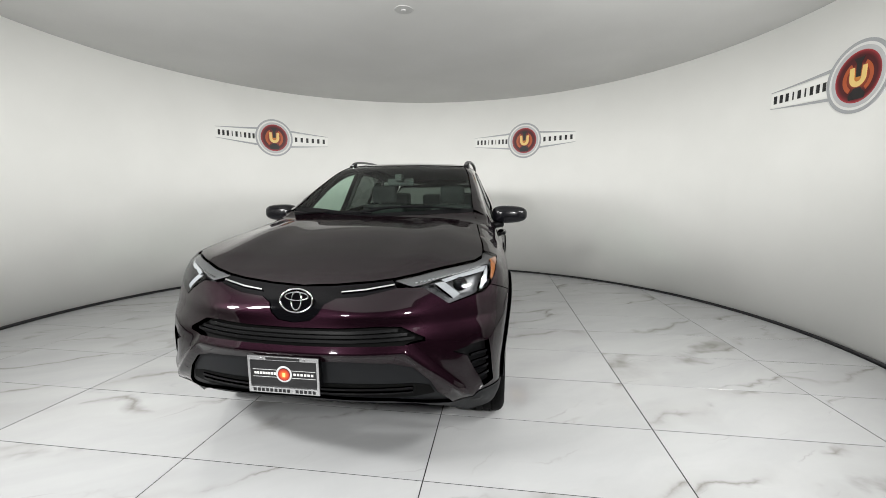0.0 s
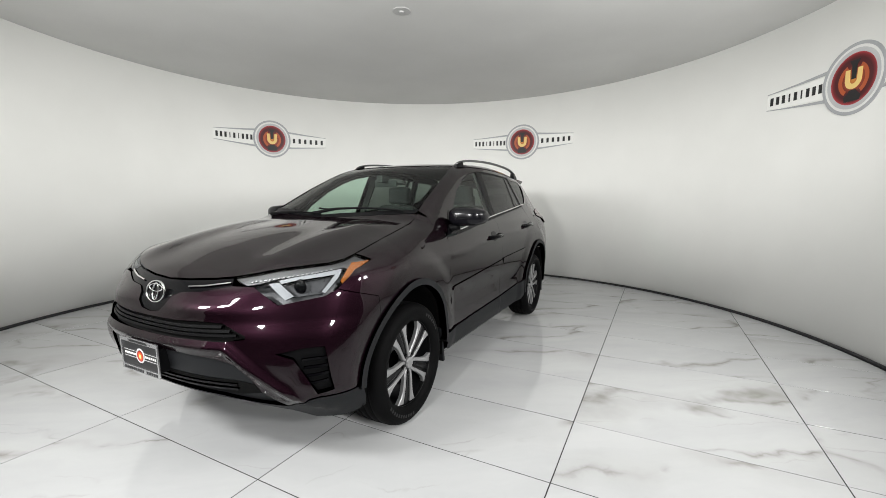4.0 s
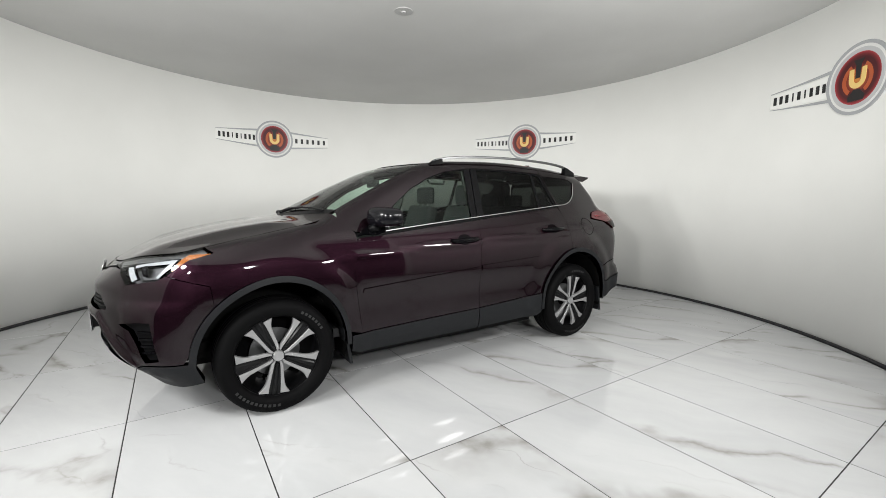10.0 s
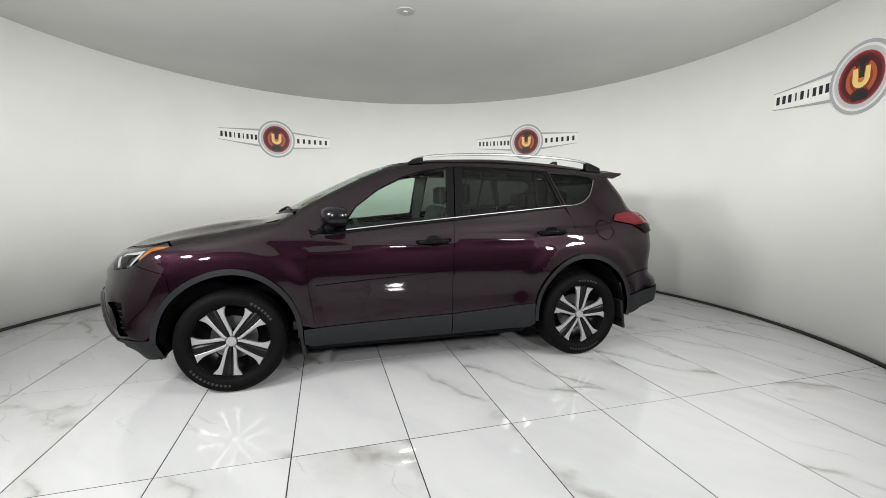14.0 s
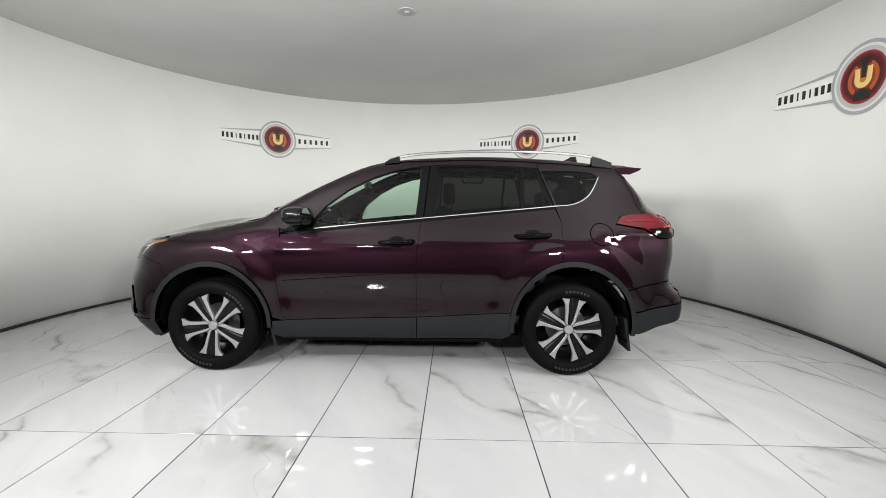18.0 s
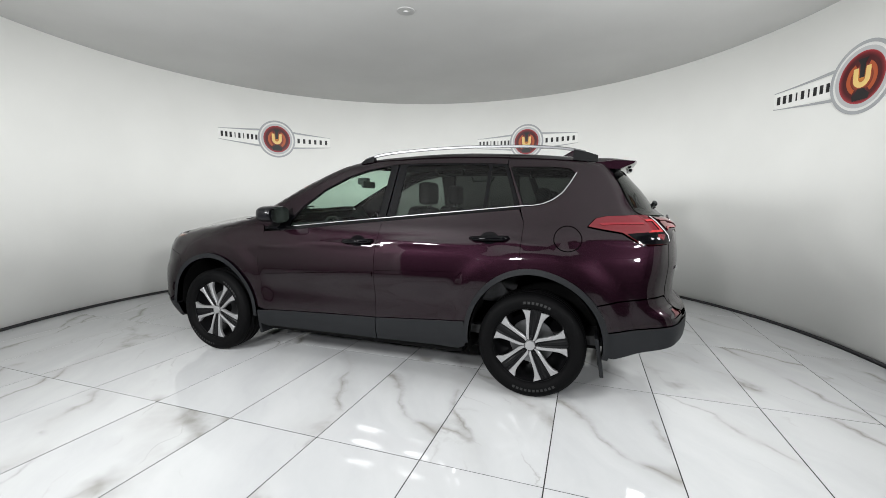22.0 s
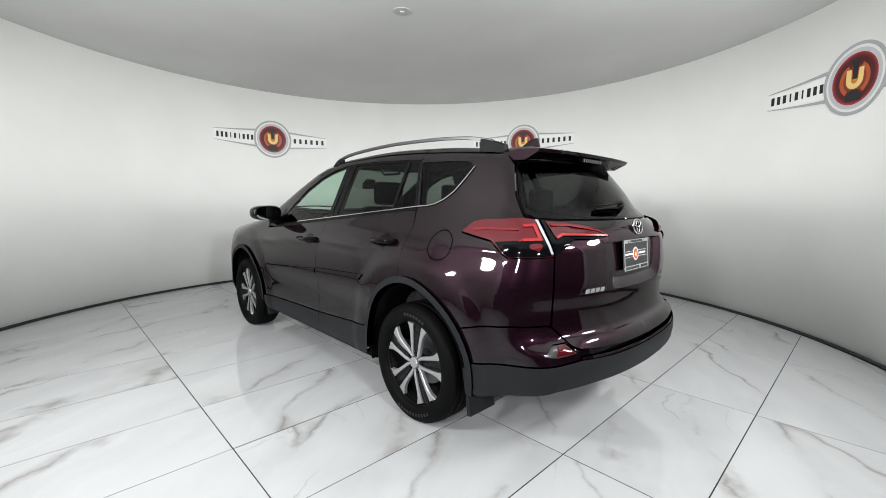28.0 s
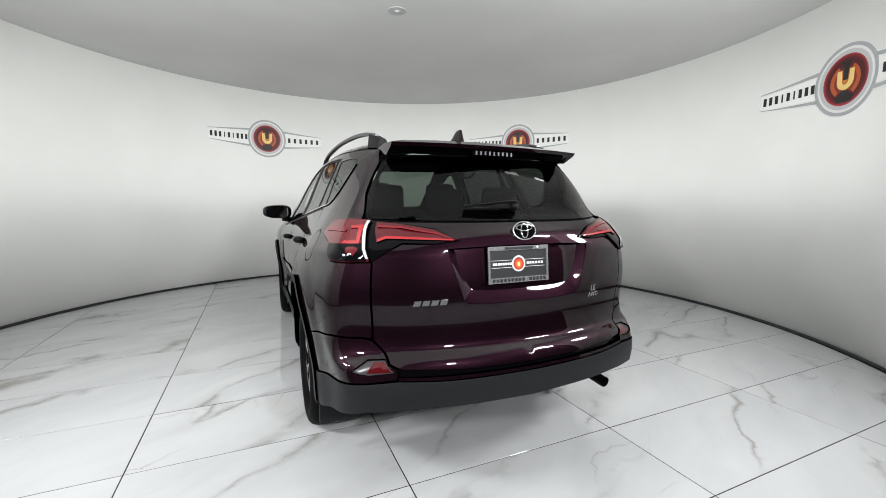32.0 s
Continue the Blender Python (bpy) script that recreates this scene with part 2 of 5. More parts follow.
wall = new("wall_round", from_bm("wall_round", ring_bm(R_ROOM, R_ROOM + .12, -.02, 3.3, OPEN_B - 360, OPEN_A, ROOM_N), M_WALL, True))
wall.data.polygons.foreach_set("use_smooth", [abs(p.normal.z) < .5 for p in wall.data.polygons])
wall.location = AXIS
tagged(wall, "curved white painted studio wall round the turntable", "wall", kind="structure")
strip = new("baseboard", from_bm("baseboard", ring_bm(R_ROOM - .012, R_ROOM - .001, -.02, .026, OPEN_B - 360, OPEN_A, ROOM_N), M_RUBBER_STRIP, True))
strip.location = AXIS
tagged(strip, "thin black rubber strip at the foot of the wall", "baseboard", kind="structure")
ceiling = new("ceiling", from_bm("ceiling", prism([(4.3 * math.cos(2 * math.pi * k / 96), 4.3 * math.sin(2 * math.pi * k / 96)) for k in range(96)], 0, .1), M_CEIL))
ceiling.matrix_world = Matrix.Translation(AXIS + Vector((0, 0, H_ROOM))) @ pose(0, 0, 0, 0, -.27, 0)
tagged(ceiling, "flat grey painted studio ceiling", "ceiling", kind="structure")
# plain dark hall that closes the place behind the camera
M_HALL = tint(grain(mat("dark_hall_paint", (.03, .03, .032)), 20, .6, .8, .1), 1.0, (.022, .022, .024), (.035, .035, .037))
for nm, b in (("wall_hall_back", (-4.6, 4.6, -4.3, -4.2, -.1, 3.3)), ("wall_hall_west", (-4.7, -4.6, -4.3, 2.2, -.1, 3.3)),
              ("wall_hall_east", (4.6, 4.7, -4.3, 2.2, -.1, 3.3)), ("wall_hall_stub", (-4.6, -2.75, .62, .70, -.1, 3.3)), ("wall_hall_stub_2", (2.68, 4.6, 1.30, 1.38, -.1, 3.3))):
    tagged(new(nm, from_bm(nm, box_bm(*b), M_HALL)), "plain dark hall wall", "wall", kind="structure")
tagged(new("ceiling_hall", from_bm("ceiling_hall", box_bm(-4.6, 4.6, -4.2, 2.1, 3.22, 3.26), M_HALL)), "plain dark hall ceiling", "ceiling", kind="structure")
tagged(new("floor_hall", from_bm("floor_hall", box_bm(-4.6, 4.6, -4.2, 2.1, -.16, -.06), M_HALL)), "plain dark hall floor", "floor", kind="structure")

# ---- the turning floor ----
turntable = new("floor", from_bm("floor", prism([(3.93 * math.cos(2 * math.pi * k / 128), 3.93 * math.sin(2 * math.pi * k / 128)) for k in range(128)], -.05, -.0013), M_GROUT))
tagged(turntable, "round turning floor of polished white marble tiles", "floor", kind="structure")
turntable.location = AXIS
TX, TY, OX, OY = .6037, 1.2053, -.8995, -1.8075
R_FLOOR = 3.925


def clip_disc(pts, r, n=120):
    for k in range(n):
        a = 2 * math.pi * (k + .5) / n
        nx, ny, out = math.cos(a), math.sin(a), []
        for i, p in enumerate(pts):
            q = pts[(i + 1) % len(pts)]
            dp, dq = p[0] * nx + p[1] * ny - r, q[0] * nx + q[1] * ny - r
            if dp <= 0:
                out.append(p)
            if dp * dq < 0:
                f = dp / (dp - dq)
                out.append((p[0] + f * (q[0] - p[0]), p[1] + f * (q[1] - p[1])))
        pts = out
        if len(pts) < 3:
            return []
    return pts


def tile_mesh(pts):
    bm = prism(pts, -.012, 0)
    top = [e for e in bm.edges if all(abs(v.co.z) < 1e-6 for v in e.verts)]
    bmesh.ops.bevel(bm, geom=top, offset=.0007, segments=1, affect="EDGES")
    return from_bm("tile", bm, M_MARBLE)


def lay_tiles():
    rng = random.Random(4)
    gap, full = .0028, None
    for i in range(-8, 9):
        for j in range(-4, 6):
            cx, cy = OX + (i + .5) * TX, OY + (j + .5) * TY
            hx, hy = TX / 2 - gap, TY / 2 - gap
            rect = [(cx - hx, cy - hy), (cx + hx, cy - hy), (cx + hx, cy + hy), (cx - hx, cy + hy)]
            pts = clip_disc(rect, R_FLOOR)
            if not pts:
                continue
            loc = [(x - cx, y - cy) for x, y in pts]
            if len(pts) == 4 and all(math.hypot(*p) < R_FLOOR - .01 for p in rect):
                full = full or tile_mesh(loc)
                me = full
            else:
                me = tile_mesh(loc)
            ob = new("tile", me)
            ob.parent = turntable
            ob.matrix_basis = pose(cx, cy, rng.uniform(-.0004, .0004), rng.uniform(-.05, .05), rng.uniform(-.05, .05), 0)



# ---- the car's outer skin, as one solid form that all panels are cut from ----
def smooth_line(pts):
    """A smooth curve through (t, value) knots, as a table for interpolation."""
    t, v = np.array(pts, float).T
    m = np.gradient(v, t)
    d = np.diff(v) / np.diff(t)
    m[1:-1] = np.where(d[:-1] * d[1:] > 0, 2 * d[:-1] * d[1:] / (d[:-1] + d[1:] + 1e-12), 0)
    m[0], m[-1] = d[0], d[-1]
    T = np.linspace(t[0], t[-1], 600)
    i = np.clip(np.searchsorted(t, T) - 1, 0, len(t) - 2)
    h = np.diff(t)[i]
    u = (T - t[i]) / h
    V = (2 * u**3 - 3 * u**2 + 1) * v[i] + (u**3 - 2 * u**2 + u) * h * m[i] + (3 * u**2 - 2 * u**3) * v[i + 1] + (u**3 - u**2) * h * m[i + 1]
    return T, V


SIDE = smooth_line([(.15, .76), (.25, .835), (.36, .868), (.48, .872), (.62, .885), (.78, .895), (.90, .887), (1.0, .862), (1.08, .83), (1.16, .782),
                    (1.25, .737), (1.4, .676), (1.55, .612), (1.70, .545)])
PLAN = smooth_line([(-2.4, .80), (-2.2, .880), (-2.0, .950), (-1.8, .985), (-1.5, 1.004), (-.8, .992), (.2, .99), (1.0, 1.0), (1.45, 1.0), (1.8, .972),
                    (2.05, .93), (2.25, .885), (2.4, .84)])
TOP = smooth_line([(-2.5, .70), (-2.3, .83), (-2.2, .875), (-2.05, .955), (-1.8, 1.045), (-1.5, 1.115), (-1.25, 1.150), (-1.12, 1.172), (-.95, 1.260),
                   (-.6, 1.438), (-.3, 1.565), (-.1, 1.608), (.2, 1.640), (.7, 1.658), (1.2, 1.640), (1.6, 1.604), (1.9, 1.565), (2.4, 1.49)])
FRONT = smooth_line([(.1, -1.95), (.2, -2.02), (.30, -2.10), (.38, -2.185), (.46, -2.235), (.60, -2.262), (.68, -2.265), (.76, -2.245), (.85, -2.215), (.92, -2.18), (1.1, -2.08), (1.7, -1.85)])
REAR = smooth_line([(.1, 2.12), (.3, 2.235), (.40, 2.30), (.52, 2.318), (.60, 2.31), (.66, 2.243), (.74, 2.236), (.9, 2.252), (1.05, 2.238), (1.15, 2.213), (1.19, 2.170),
                    (1.23, 2.118), (1.35, 2.03), (1.50, 1.90), (1.6, 1.83), (1.75, 1.75)])


def smax(a, b, k):
    h = np.clip(.5 + .5 * (a - b) / k, 0, 1)
    return b * (1 - h) + a * h + k * h * (1 - h)


def solid(x, y, z):
    """Negative inside the car's outer form, positive outside."""
    y = np.abs(y)
    w = np.interp(z, *SIDE) * np.interp(x, *PLAN)
    up = np.clip((z - 1.1) / .5, 0, 1)
    w = w - up * .07 * np.clip((x - .4) / 1.4, 0, 1) ** 2
    for cx, far in ((-1.33, 1.46), (1.33, 1.50)):
        rr = np.sqrt(((x - cx) / .43) ** 2 + ((z - .372) / .47) ** 2)
        u = np.clip((far - rr) / .28, 0, 1)
        w = w + .016 * u * u * (3 - 2 * u)
    mid = np.clip((x + 1.0) / .25, 0, 1) * np.clip((1.1 - x) / .25, 0, 1)
    w = w - .012 * mid * np.exp(-((z - .60) / .09) ** 2) + .007 * np.exp(-((z - .965 - .045 * x) / .022) ** 2) * np.clip((x + 1.2) / .4, 0, 1)
    q = (y / .7) ** 2
    bow = .10 * np.clip((x + 1.9) / .6, 0, 1) * np.clip((.1 - x) / .4, 0, 1)
    crown = np.interp(x, [-2.3, -1.4, -1.0, -.3, 1.0, 2.0], [.035, .038, .02, .03, .045, .05])
    top = np.interp(x - bow * q, *TOP) - crown * q
    hood = np.clip((-1.1 - x) / .2, 0, 1) * np.clip((x + 2.1) / .2, 0, 1)
    top = top + hood * .022 * np.exp(-((y - .50) / .13) ** 2)
    front = np.interp(z, *FRONT) + np.interp(z, [.4, .75], [.30, .43]) * (y / .9) ** 2.7
    line = np.where(y < .48, .640, .640 - (y - .48) * .95)
    front = front - .022 * np.exp(-((z - line) / .028) ** 2) * np.clip((.86 - y) / .1, 0, 1)
    front = front + .022 * np.exp(-((z - .55) / .09) ** 2 - ((y - .775) / .05) ** 2) - .016 * np.exp(-((z - .80) / .035) ** 2 - ((y - .36) / .2) ** 2)
    rear = np.interp(z, *REAR) - np.interp(z, [.5, .7], [.16, .20]) * (y / .85) ** 3 - .03 * (y / .85) ** 2 - .10 * (y / .7) ** 2 * np.clip((z - 1.08) / .14, 0, 1)
    kt = np.interp(x, [-2.2, -1.2, -.9, 0, 2.0], [.10, .09, .07, .09, .09])
    a = smax(y - w, z - top, kt)
    kr = np.interp(z, [.3, .7, 1.1, 1.3], [.06, .07, .07, .05])
    b = np.maximum(front - x, x - rear)
    return smax(a, b, np.where(x < 0, .07, kr))


PIV, FAN = 1.45, .82
S_END = PIV + FAN * math.pi / 2


def march(o, d, lo, hi):
    lo, hi = np.full(len(o), lo), np.full(len(o), hi)
    for _ in range(34):
        mid = (lo + hi) / 2
        p = o + d * mid[:, None]
        out = solid(p[:, 0], p[:, 1], p[:, 2]) > 0
        hi, lo = np.where(out, mid, hi), np.where(out, lo, mid)
    return o + d * lo[:, None]


def skin_side(sz):
    """Points (s, z) round the car's left flank: s is x along the side and bends round nose and tail."""
    s, z = np.asarray(sz, float).T
    a = np.where(s < -PIV, (-PIV - s) / FAN, np.where(s > PIV, (s - PIV) / FAN, 0))
    a = np.minimum(a, math.pi / 2)
    o = np.stack([np.clip(s, -PIV, PIV), np.zeros_like(s), z], 1)
    d = np.stack([np.sin(a) * np.sign(s), -np.cos(a), np.zeros_like(s)], 1)
    p = march(o, d, .02, 1.6)
    p[np.abs(p[:, 1]) < 1e-5, 1] = 0
    return p


def skin_top(xy):
    x, y = np.asarray(xy, float).T
    o = np.stack([x, y, np.full_like(x, .3)], 1)
    return march(o, np.tile([0, 0, 1.0], (len(x), 1)), 0, 1.7)


def skin_normal(p, e=.004):
    g = np.stack([solid(*(p + e * np.eye(3)[i]).T) - solid(*(p - e * np.eye(3)[i]).T) for i in range(3)], 1)
    return g / np.maximum(np.linalg.norm(g, axis=1), 1e-9)[:, None]


def to_s(x, y):
    a = math.atan2((-PIV - x) if x < -PIV else (x - PIV), abs(y)) if abs(x) > PIV else 0
    return math.copysign(PIV + FAN * a, x) if abs(x) > PIV else x


def nose(y, z):
    """(s, z) of the point of the nose at |y|, z."""
    p = march(np.array([[-1.2, -abs(y), z]]), np.array([[-1.0, 0, 0]]), 0, 1.4)[0]
    return (-S_END if abs(y) < 1e-6 else to_s(p[0], p[1]), z)


def tail(y, z):
    p = march(np.array([[1.2, -abs(y), z]]), np.array([[1.0, 0, 0]]), 0, 1.4)[0]
    return (S_END if abs(y) < 1e-6 else to_s(p[0], p[1]), z)


def rim_of(x, y):
    """(s, z) of the skin seen from above at x, y."""
    p = skin_top([(x, -abs(y))])[0]
    return (to_s(p[0], p[1]), p[2])


def dense(pts, step, closed=True):
    out = []
    n = len(pts)
    for i in range(n if closed else n - 1):
        p, q = pts[i], pts[(i + 1) % n]
        k = max(1, int(math.hypot(q[0] - p[0], q[1] - p[1]) / step + .5))
        out += [(p[0] + (q[0] - p[0]) * j / k, p[1] + (q[1] - p[1]) * j / k) for j in range(k)]
    if not closed:
        out.append(pts[-1])
    return out


def rounded(pts, r=.02, n=3):
    """The outline with its corners cut round."""
    out = []
    m = len(pts)
    for i in range(m):
        a, b, c = (np.array(pts[k % m], float) for k in (i - 1, i, i + 1))
        la, lc = np.linalg.norm(a - b), np.linalg.norm(c - b)
        if la < 1e-6 or lc < 1e-6:
            continue
        ra, rc = min(r, la * .45), min(r, lc * .45)
        p, q = b + (a - b) / la * ra, b + (c - b) / lc * rc
        for k in range(n + 1):
            u = k / n
            out.append(tuple((1 - u) ** 2 * p + 2 * u * (1 - u) * b + u * u * q))
    return out


def shrink(pts, g):
    """The closed outline drawn in by g."""
    P = np.array(pts, float)
    area = np.sum(P[:, 0] * np.roll(P[:, 1], -1) - P[:, 1] * np.roll(P[:, 0], -1))
    sg = 1 if area > 0 else -1
    t = np.roll(P, -1, 0) - np.roll(P, 1, 0)
    t /= np.maximum(np.linalg.norm(t, axis=1), 1e-9)[:, None]
    return [tuple(p) for p in P + g * sg * np.stack([-t[:, 1], t[:, 0]], 1)]


def inside(q, poly):
    x, y = q[:, 0], q[:, 1]
    P = np.array(poly)
    res = np.zeros(len(q), bool)
    for (x0, y0), (x1, y1) in zip(P, np.roll(P, -1, 0)):
        c = (y0 > y) != (y1 > y)
        res ^= c & (x < (x1 - x0) * (y - y0) / (y1 - y0 + 1e-15) + x0)
    return res


from mathutils.geometry import delaunay_2d_cdt


def fill(outlines, step):
    """Triangles of an outline with holes."""
    verts, edges = [], []
    for o in outlines:
        b = len(verts)
        verts += [Vector(p) for p in o]
        edges += [(b + i, b + (i + 1) % len(o)) for i in range(len(o))]
    B = np.array(verts)
    lo, hi = B.min(0), B.max(0)
    gx, gy = np.meshgrid(np.arange(lo[0] + step / 2, hi[0], step), np.arange(lo[1] + step / 2, hi[1], step))
    G = np.stack([gx.ravel(), gy.ravel()], 1)
    if len(G):
        ok = inside(G, outlines[0])
        for o in outlines[1:]:
            ok &= ~inside(G, o)
        G = G[ok]
    if len(G):
        d = np.min(np.linalg.norm(G[:, None, :] - B[None], axis=2), axis=1)
        verts += [Vector(p) for p in G[d > .45 * step]]
    v, _, f, *_ = delaunay_2d_cdt(verts, edges, [], 0, 1e-6)
    V = np.array([tuple(p) for p in v])
    F = np.array([t for t in f if len(t) == 3])
    C = V[F].mean(1)
    ok = inside(C, outlines[0])
    for o in outlines[1:]:
        ok &= ~inside(C, o)
    return V, F[ok]


def panel_mesh(name, outline, material, holes=(), skin=None, lift=0.0, depth=.018, step=.036, edge=.024, gap=.0013, both=False, mirror=False):
    """A sheet cut from the skin along an outline, with its edges turned in."""
    skin = skin or skin_side
    loops = [dense(outline, edge)] + [dense(h, edge) for h in holes]
    if gap:
        ends = S_END
        fixed = []
        for i, l in enumerate(loops):
            s = shrink(l, gap if i == 0 else -gap)
            if both:
                c = ends if skin is skin_side else 0
                k = 0 if skin is skin_side else 1
                s = [tuple(p) if abs(abs(p[k]) - c) < 1e-6 else tuple(q) for p, q in zip(l, s)]
                s = [((math.copysign(min(abs(q[0]), c), q[0]), q[1]) if k == 0 else q) for q in s]
            fixed.append(s)
        loops = fixed
    V2, F = fill(loops, step)
    P = skin(V2)
    N = skin_normal(P)
    P = P + N * lift
    verts, norms, faces = list(P), list(N), [tuple(f) for f in F]
    if len(F):
        a, b, c = P[F[:, 0]], P[F[:, 1]], P[F[:, 2]]
        if np.sum(np.cross(b - a, c - a) * N[F[:, 0]]) < 0:
            faces = [f[::-1] for f in faces]
    if depth:
        for l in loops:
            E = skin(np.array(l))
            EN = skin_normal(E)
            E = E + EN * lift
            T = np.roll(E, -1, 0) - np.roll(E, 1, 0)
            O = np.cross(T, EN)
            O /= np.maximum(np.linalg.norm(O, axis=1), 1e-9)[:, None]
            b = len(verts)
            n = len(l)
            verts += list(E) + list(E - EN * depth)
            norms += list(O) * 2
            for i in range(n):
                j = (i + 1) % n
                if both and abs(E[i][1]) < 2e-3 and abs(E[j][1]) < 2e-3:
                    continue
                faces.append((b + i, b + j, b + n + j, b + n + i))
    V, N3 = np.array(verts), np.array(norms)
    me = bpy.data.meshes.new(name)
    if both or mirror:
        flip = np.array([1, -1, 1])
        m = [tuple(reversed(f)) for f in faces]
        if both:
            k = len(V)
            faces = faces + [tuple(i + k for i in f) for f in m]
            V, N3 = np.vstack([V, V * flip]), np.vstack([N3, N3 * flip])
        else:
            faces, V, N3 = m, V * flip, N3 * flip
    me.from_pydata(V.tolist(), [], faces)
    me.polygons.foreach_set("use_smooth", [True] * len(me.polygons))
    me.normals_split_custom_set_from_vertices(N3.tolist())
    me.materials.append(material)
    return me


def panel(name, outline, material, parent, label="", sides="LR", **kw):
    """The panel on the left side, on the right, or across the middle (sides 'C')."""
    made = []
    for s in sides:
        me = panel_mesh(name, outline, material, both=s == "C", mirror=s == "R", **kw)
        made.append(part(name, me, None, parent, label))
    return made


def arc(cx, cz, r, a0, a1, n=18, rz=None):
    return [(cx + r * math.cos(radians(a0 + (a1 - a0) * k / n)), cz + (rz or r) * math.sin(radians(a0 + (a1 - a0) * k / n))) for k in range(n + 1)]


CAR_X, CAR_Y = .007, -.082
car = new("car")
car.location = AXIS
tagged(car, "dark plum metallic compact SUV parked on the marble turntable", "car")
# parts are built in the car's own space, its middle a little off the axle
body_at = pose(CAR_X, CAR_Y, 0, 0, 0, -.28)
WB = 1.33            # half the wheelbase

# ---- car: body panels ----
HOOD = [(-1.13, 0), (-1.07, .30), (-.98, .55), (-.93, .665), (-1.0, .69), (-1.15, .707), (-1.36, .732), (-1.55, .757), (-1.68, .770), (-1.76, .770), (-1.83, .740), (-1.92, .648), (-1.98, .570),
        (-2.03, .495), (-2.072, .40), (-2.102, .30), (-2.130, .15), (-2.142, 0)]
hood, = panel("hood", [(x, -y) for x, y in HOOD], M_PAINT, car, sides="C", skin=skin_top, step=.045)
HUB_Z = .348
ARX, ARZ, ACZ = .428, .468, .372        # wheel arch in the sheet metal
f_arch = arc(-WB, ACZ, ARX, 0, 180, 24, ARZ)
seam = [rim_of(x, y) for x, y in HOOD[3:10]]
L_LOW = [(-1.745, .958), (-1.815, .898), (-1.887, .853), (-1.98, .838), (-2.068, .822), (-2.100, .848), (-2.165, .897), (-2.238, .905)]
L_TOP = [rim_of(-2.078, .40), rim_of(-2.036, .498), rim_of(-1.985, .574), rim_of(-1.925, .652), rim_of(-1.836, .744), rim_of(-1.765, .774), rim_of(-1.69, .774), (-1.640, .992)]
LAMP = L_TOP + L_LOW
panel("front_fender", rounded([(-.80, 1.00), (-.845, .80), (-.805, .50), (-.79, .40)] + f_arch[1:19] + [(-1.645, .818), (-1.836, .880), (-1.812, .901), (-1.742, .961), (-1.632, .992)] + seam[::-1][1:] + [(-.88, 1.14), (-.815, 1.075)], .006, 2), M_PAINT, car)
DOOR_F = [(-.80, 1.04), (-.845, .80), (-.805, .50), (-.79, .385), (.210, .415), (.205, .72), (.208, .88), (.235, 1.135), (-.20, 1.094), (-.62, 1.050)]
panel("front_door", rounded(DOOR_F, .008, 2), M_PAINT, car)
DOOR_R = [(.235, 1.135), (.208, .88), (.205, .72), (.210, .415), (.885, .43)] + arc(WB, ACZ, ARX + .006, 168, 100, 12, ARZ + .006) + [(1.255, .95), (1.262, 1.14), (1.222, 1.232), (.8, 1.192)]
panel("rear_door", rounded(DOOR_R, .006, 2), M_PAINT, car)
CARGO = [(1.135, 1.522), (1.40, 1.515), (1.555, 1.502), (1.606, 1.470), (1.487, 1.335), (1.405, 1.280), (1.30, 1.257), (1.245, 1.255)]
FUEL = arc(1.538, 1.053, .082, 0, 345, 23, .079)
QUART = [(1.262, 1.14), (1.255, .95)] + arc(WB, ACZ, ARX, 100, 40, 12, ARZ) + [(1.70, .656), (1.80, .688), (1.935, .712), tail(.70, .712), tail(.676, .708), tail(.674, 1.028), tail(.76, 1.024), (1.908, 1.020), (1.872, 1.052), (1.834, 1.088), (1.745, 1.104), (1.652, 1.124),
         (1.712, 1.180), (1.78, 1.194), (1.92, 1.200), tail(.672, 1.20), tail(.657, 1.222), tail(.634, 1.312), tail(.578, 1.42), tail(.545, 1.47), tail(.525, 1.535), (1.60, 1.558), (1.35, 1.568), (1.115, 1.572), (1.12, 1.532), (1.225, 1.25)]
panel("quarter_panel", rounded(QUART, .006, 2), M_PAINT, car, holes=[rounded(CARGO, .02), FUEL])
panel("fuel_door", FUEL, M_PAINT, car, sides="L", gap=.0045)
panel("fuel_pocket", shrink(FUEL, -.01), M_DARK, car, sides="L", lift=-.012, depth=0, gap=0)
panel("blank_cover", FUEL, M_PAINT, car, sides="R", gap=0)
WIND = [(-1.10, 0), (-1.04, .30), (-.95, .55), (-.90, .655), (-.62, .625), (-.35, .585), (-.10, .52), (-.185, .30), (-.23, 0)]
ROOF = [(-.215, 0), (-.165, .30), (-.085, .515), (.02, .535), (.5, .545), (1.0, .535), (1.5, .505), (1.70, .47), (1.73, .3), (1.74, 0)]
edge_line = [rim_of(x, y) for x, y in dense(WIND[3:7] + ROOF[3:6] + [(1.115, .532)], .08, closed=False)]
RAIL = [(-.925, 1.13)] + edge_line
FRAME_TOP = [(-.62, 1.09), (-.49, 1.248), (-.32, 1.376), (-.14, 1.468), (.02, 1.520), (.245, 1.556), (.36, 1.562), (.7, 1.560), (1.0, 1.548), (1.115, 1.540)]
panel("roof_side", rounded(RAIL + FRAME_TOP[::-1] + [(-.70, 1.058), (-.81, 1.08)], .006, 2), M_PAINT, car)
panel("roof_quarter", rounded([rim_of(1.115, .532), rim_of(1.3, .52), rim_of(1.5, .505), rim_of(1.64, .48), (1.60, 1.558), (1.35, 1.568), (1.115, 1.572)], .003, 2), M_PAINT, car, gap=0)
panel("roof", [(x, -y) for x, y in ROOF], M_PAINT, car, sides="C", skin=skin_top)
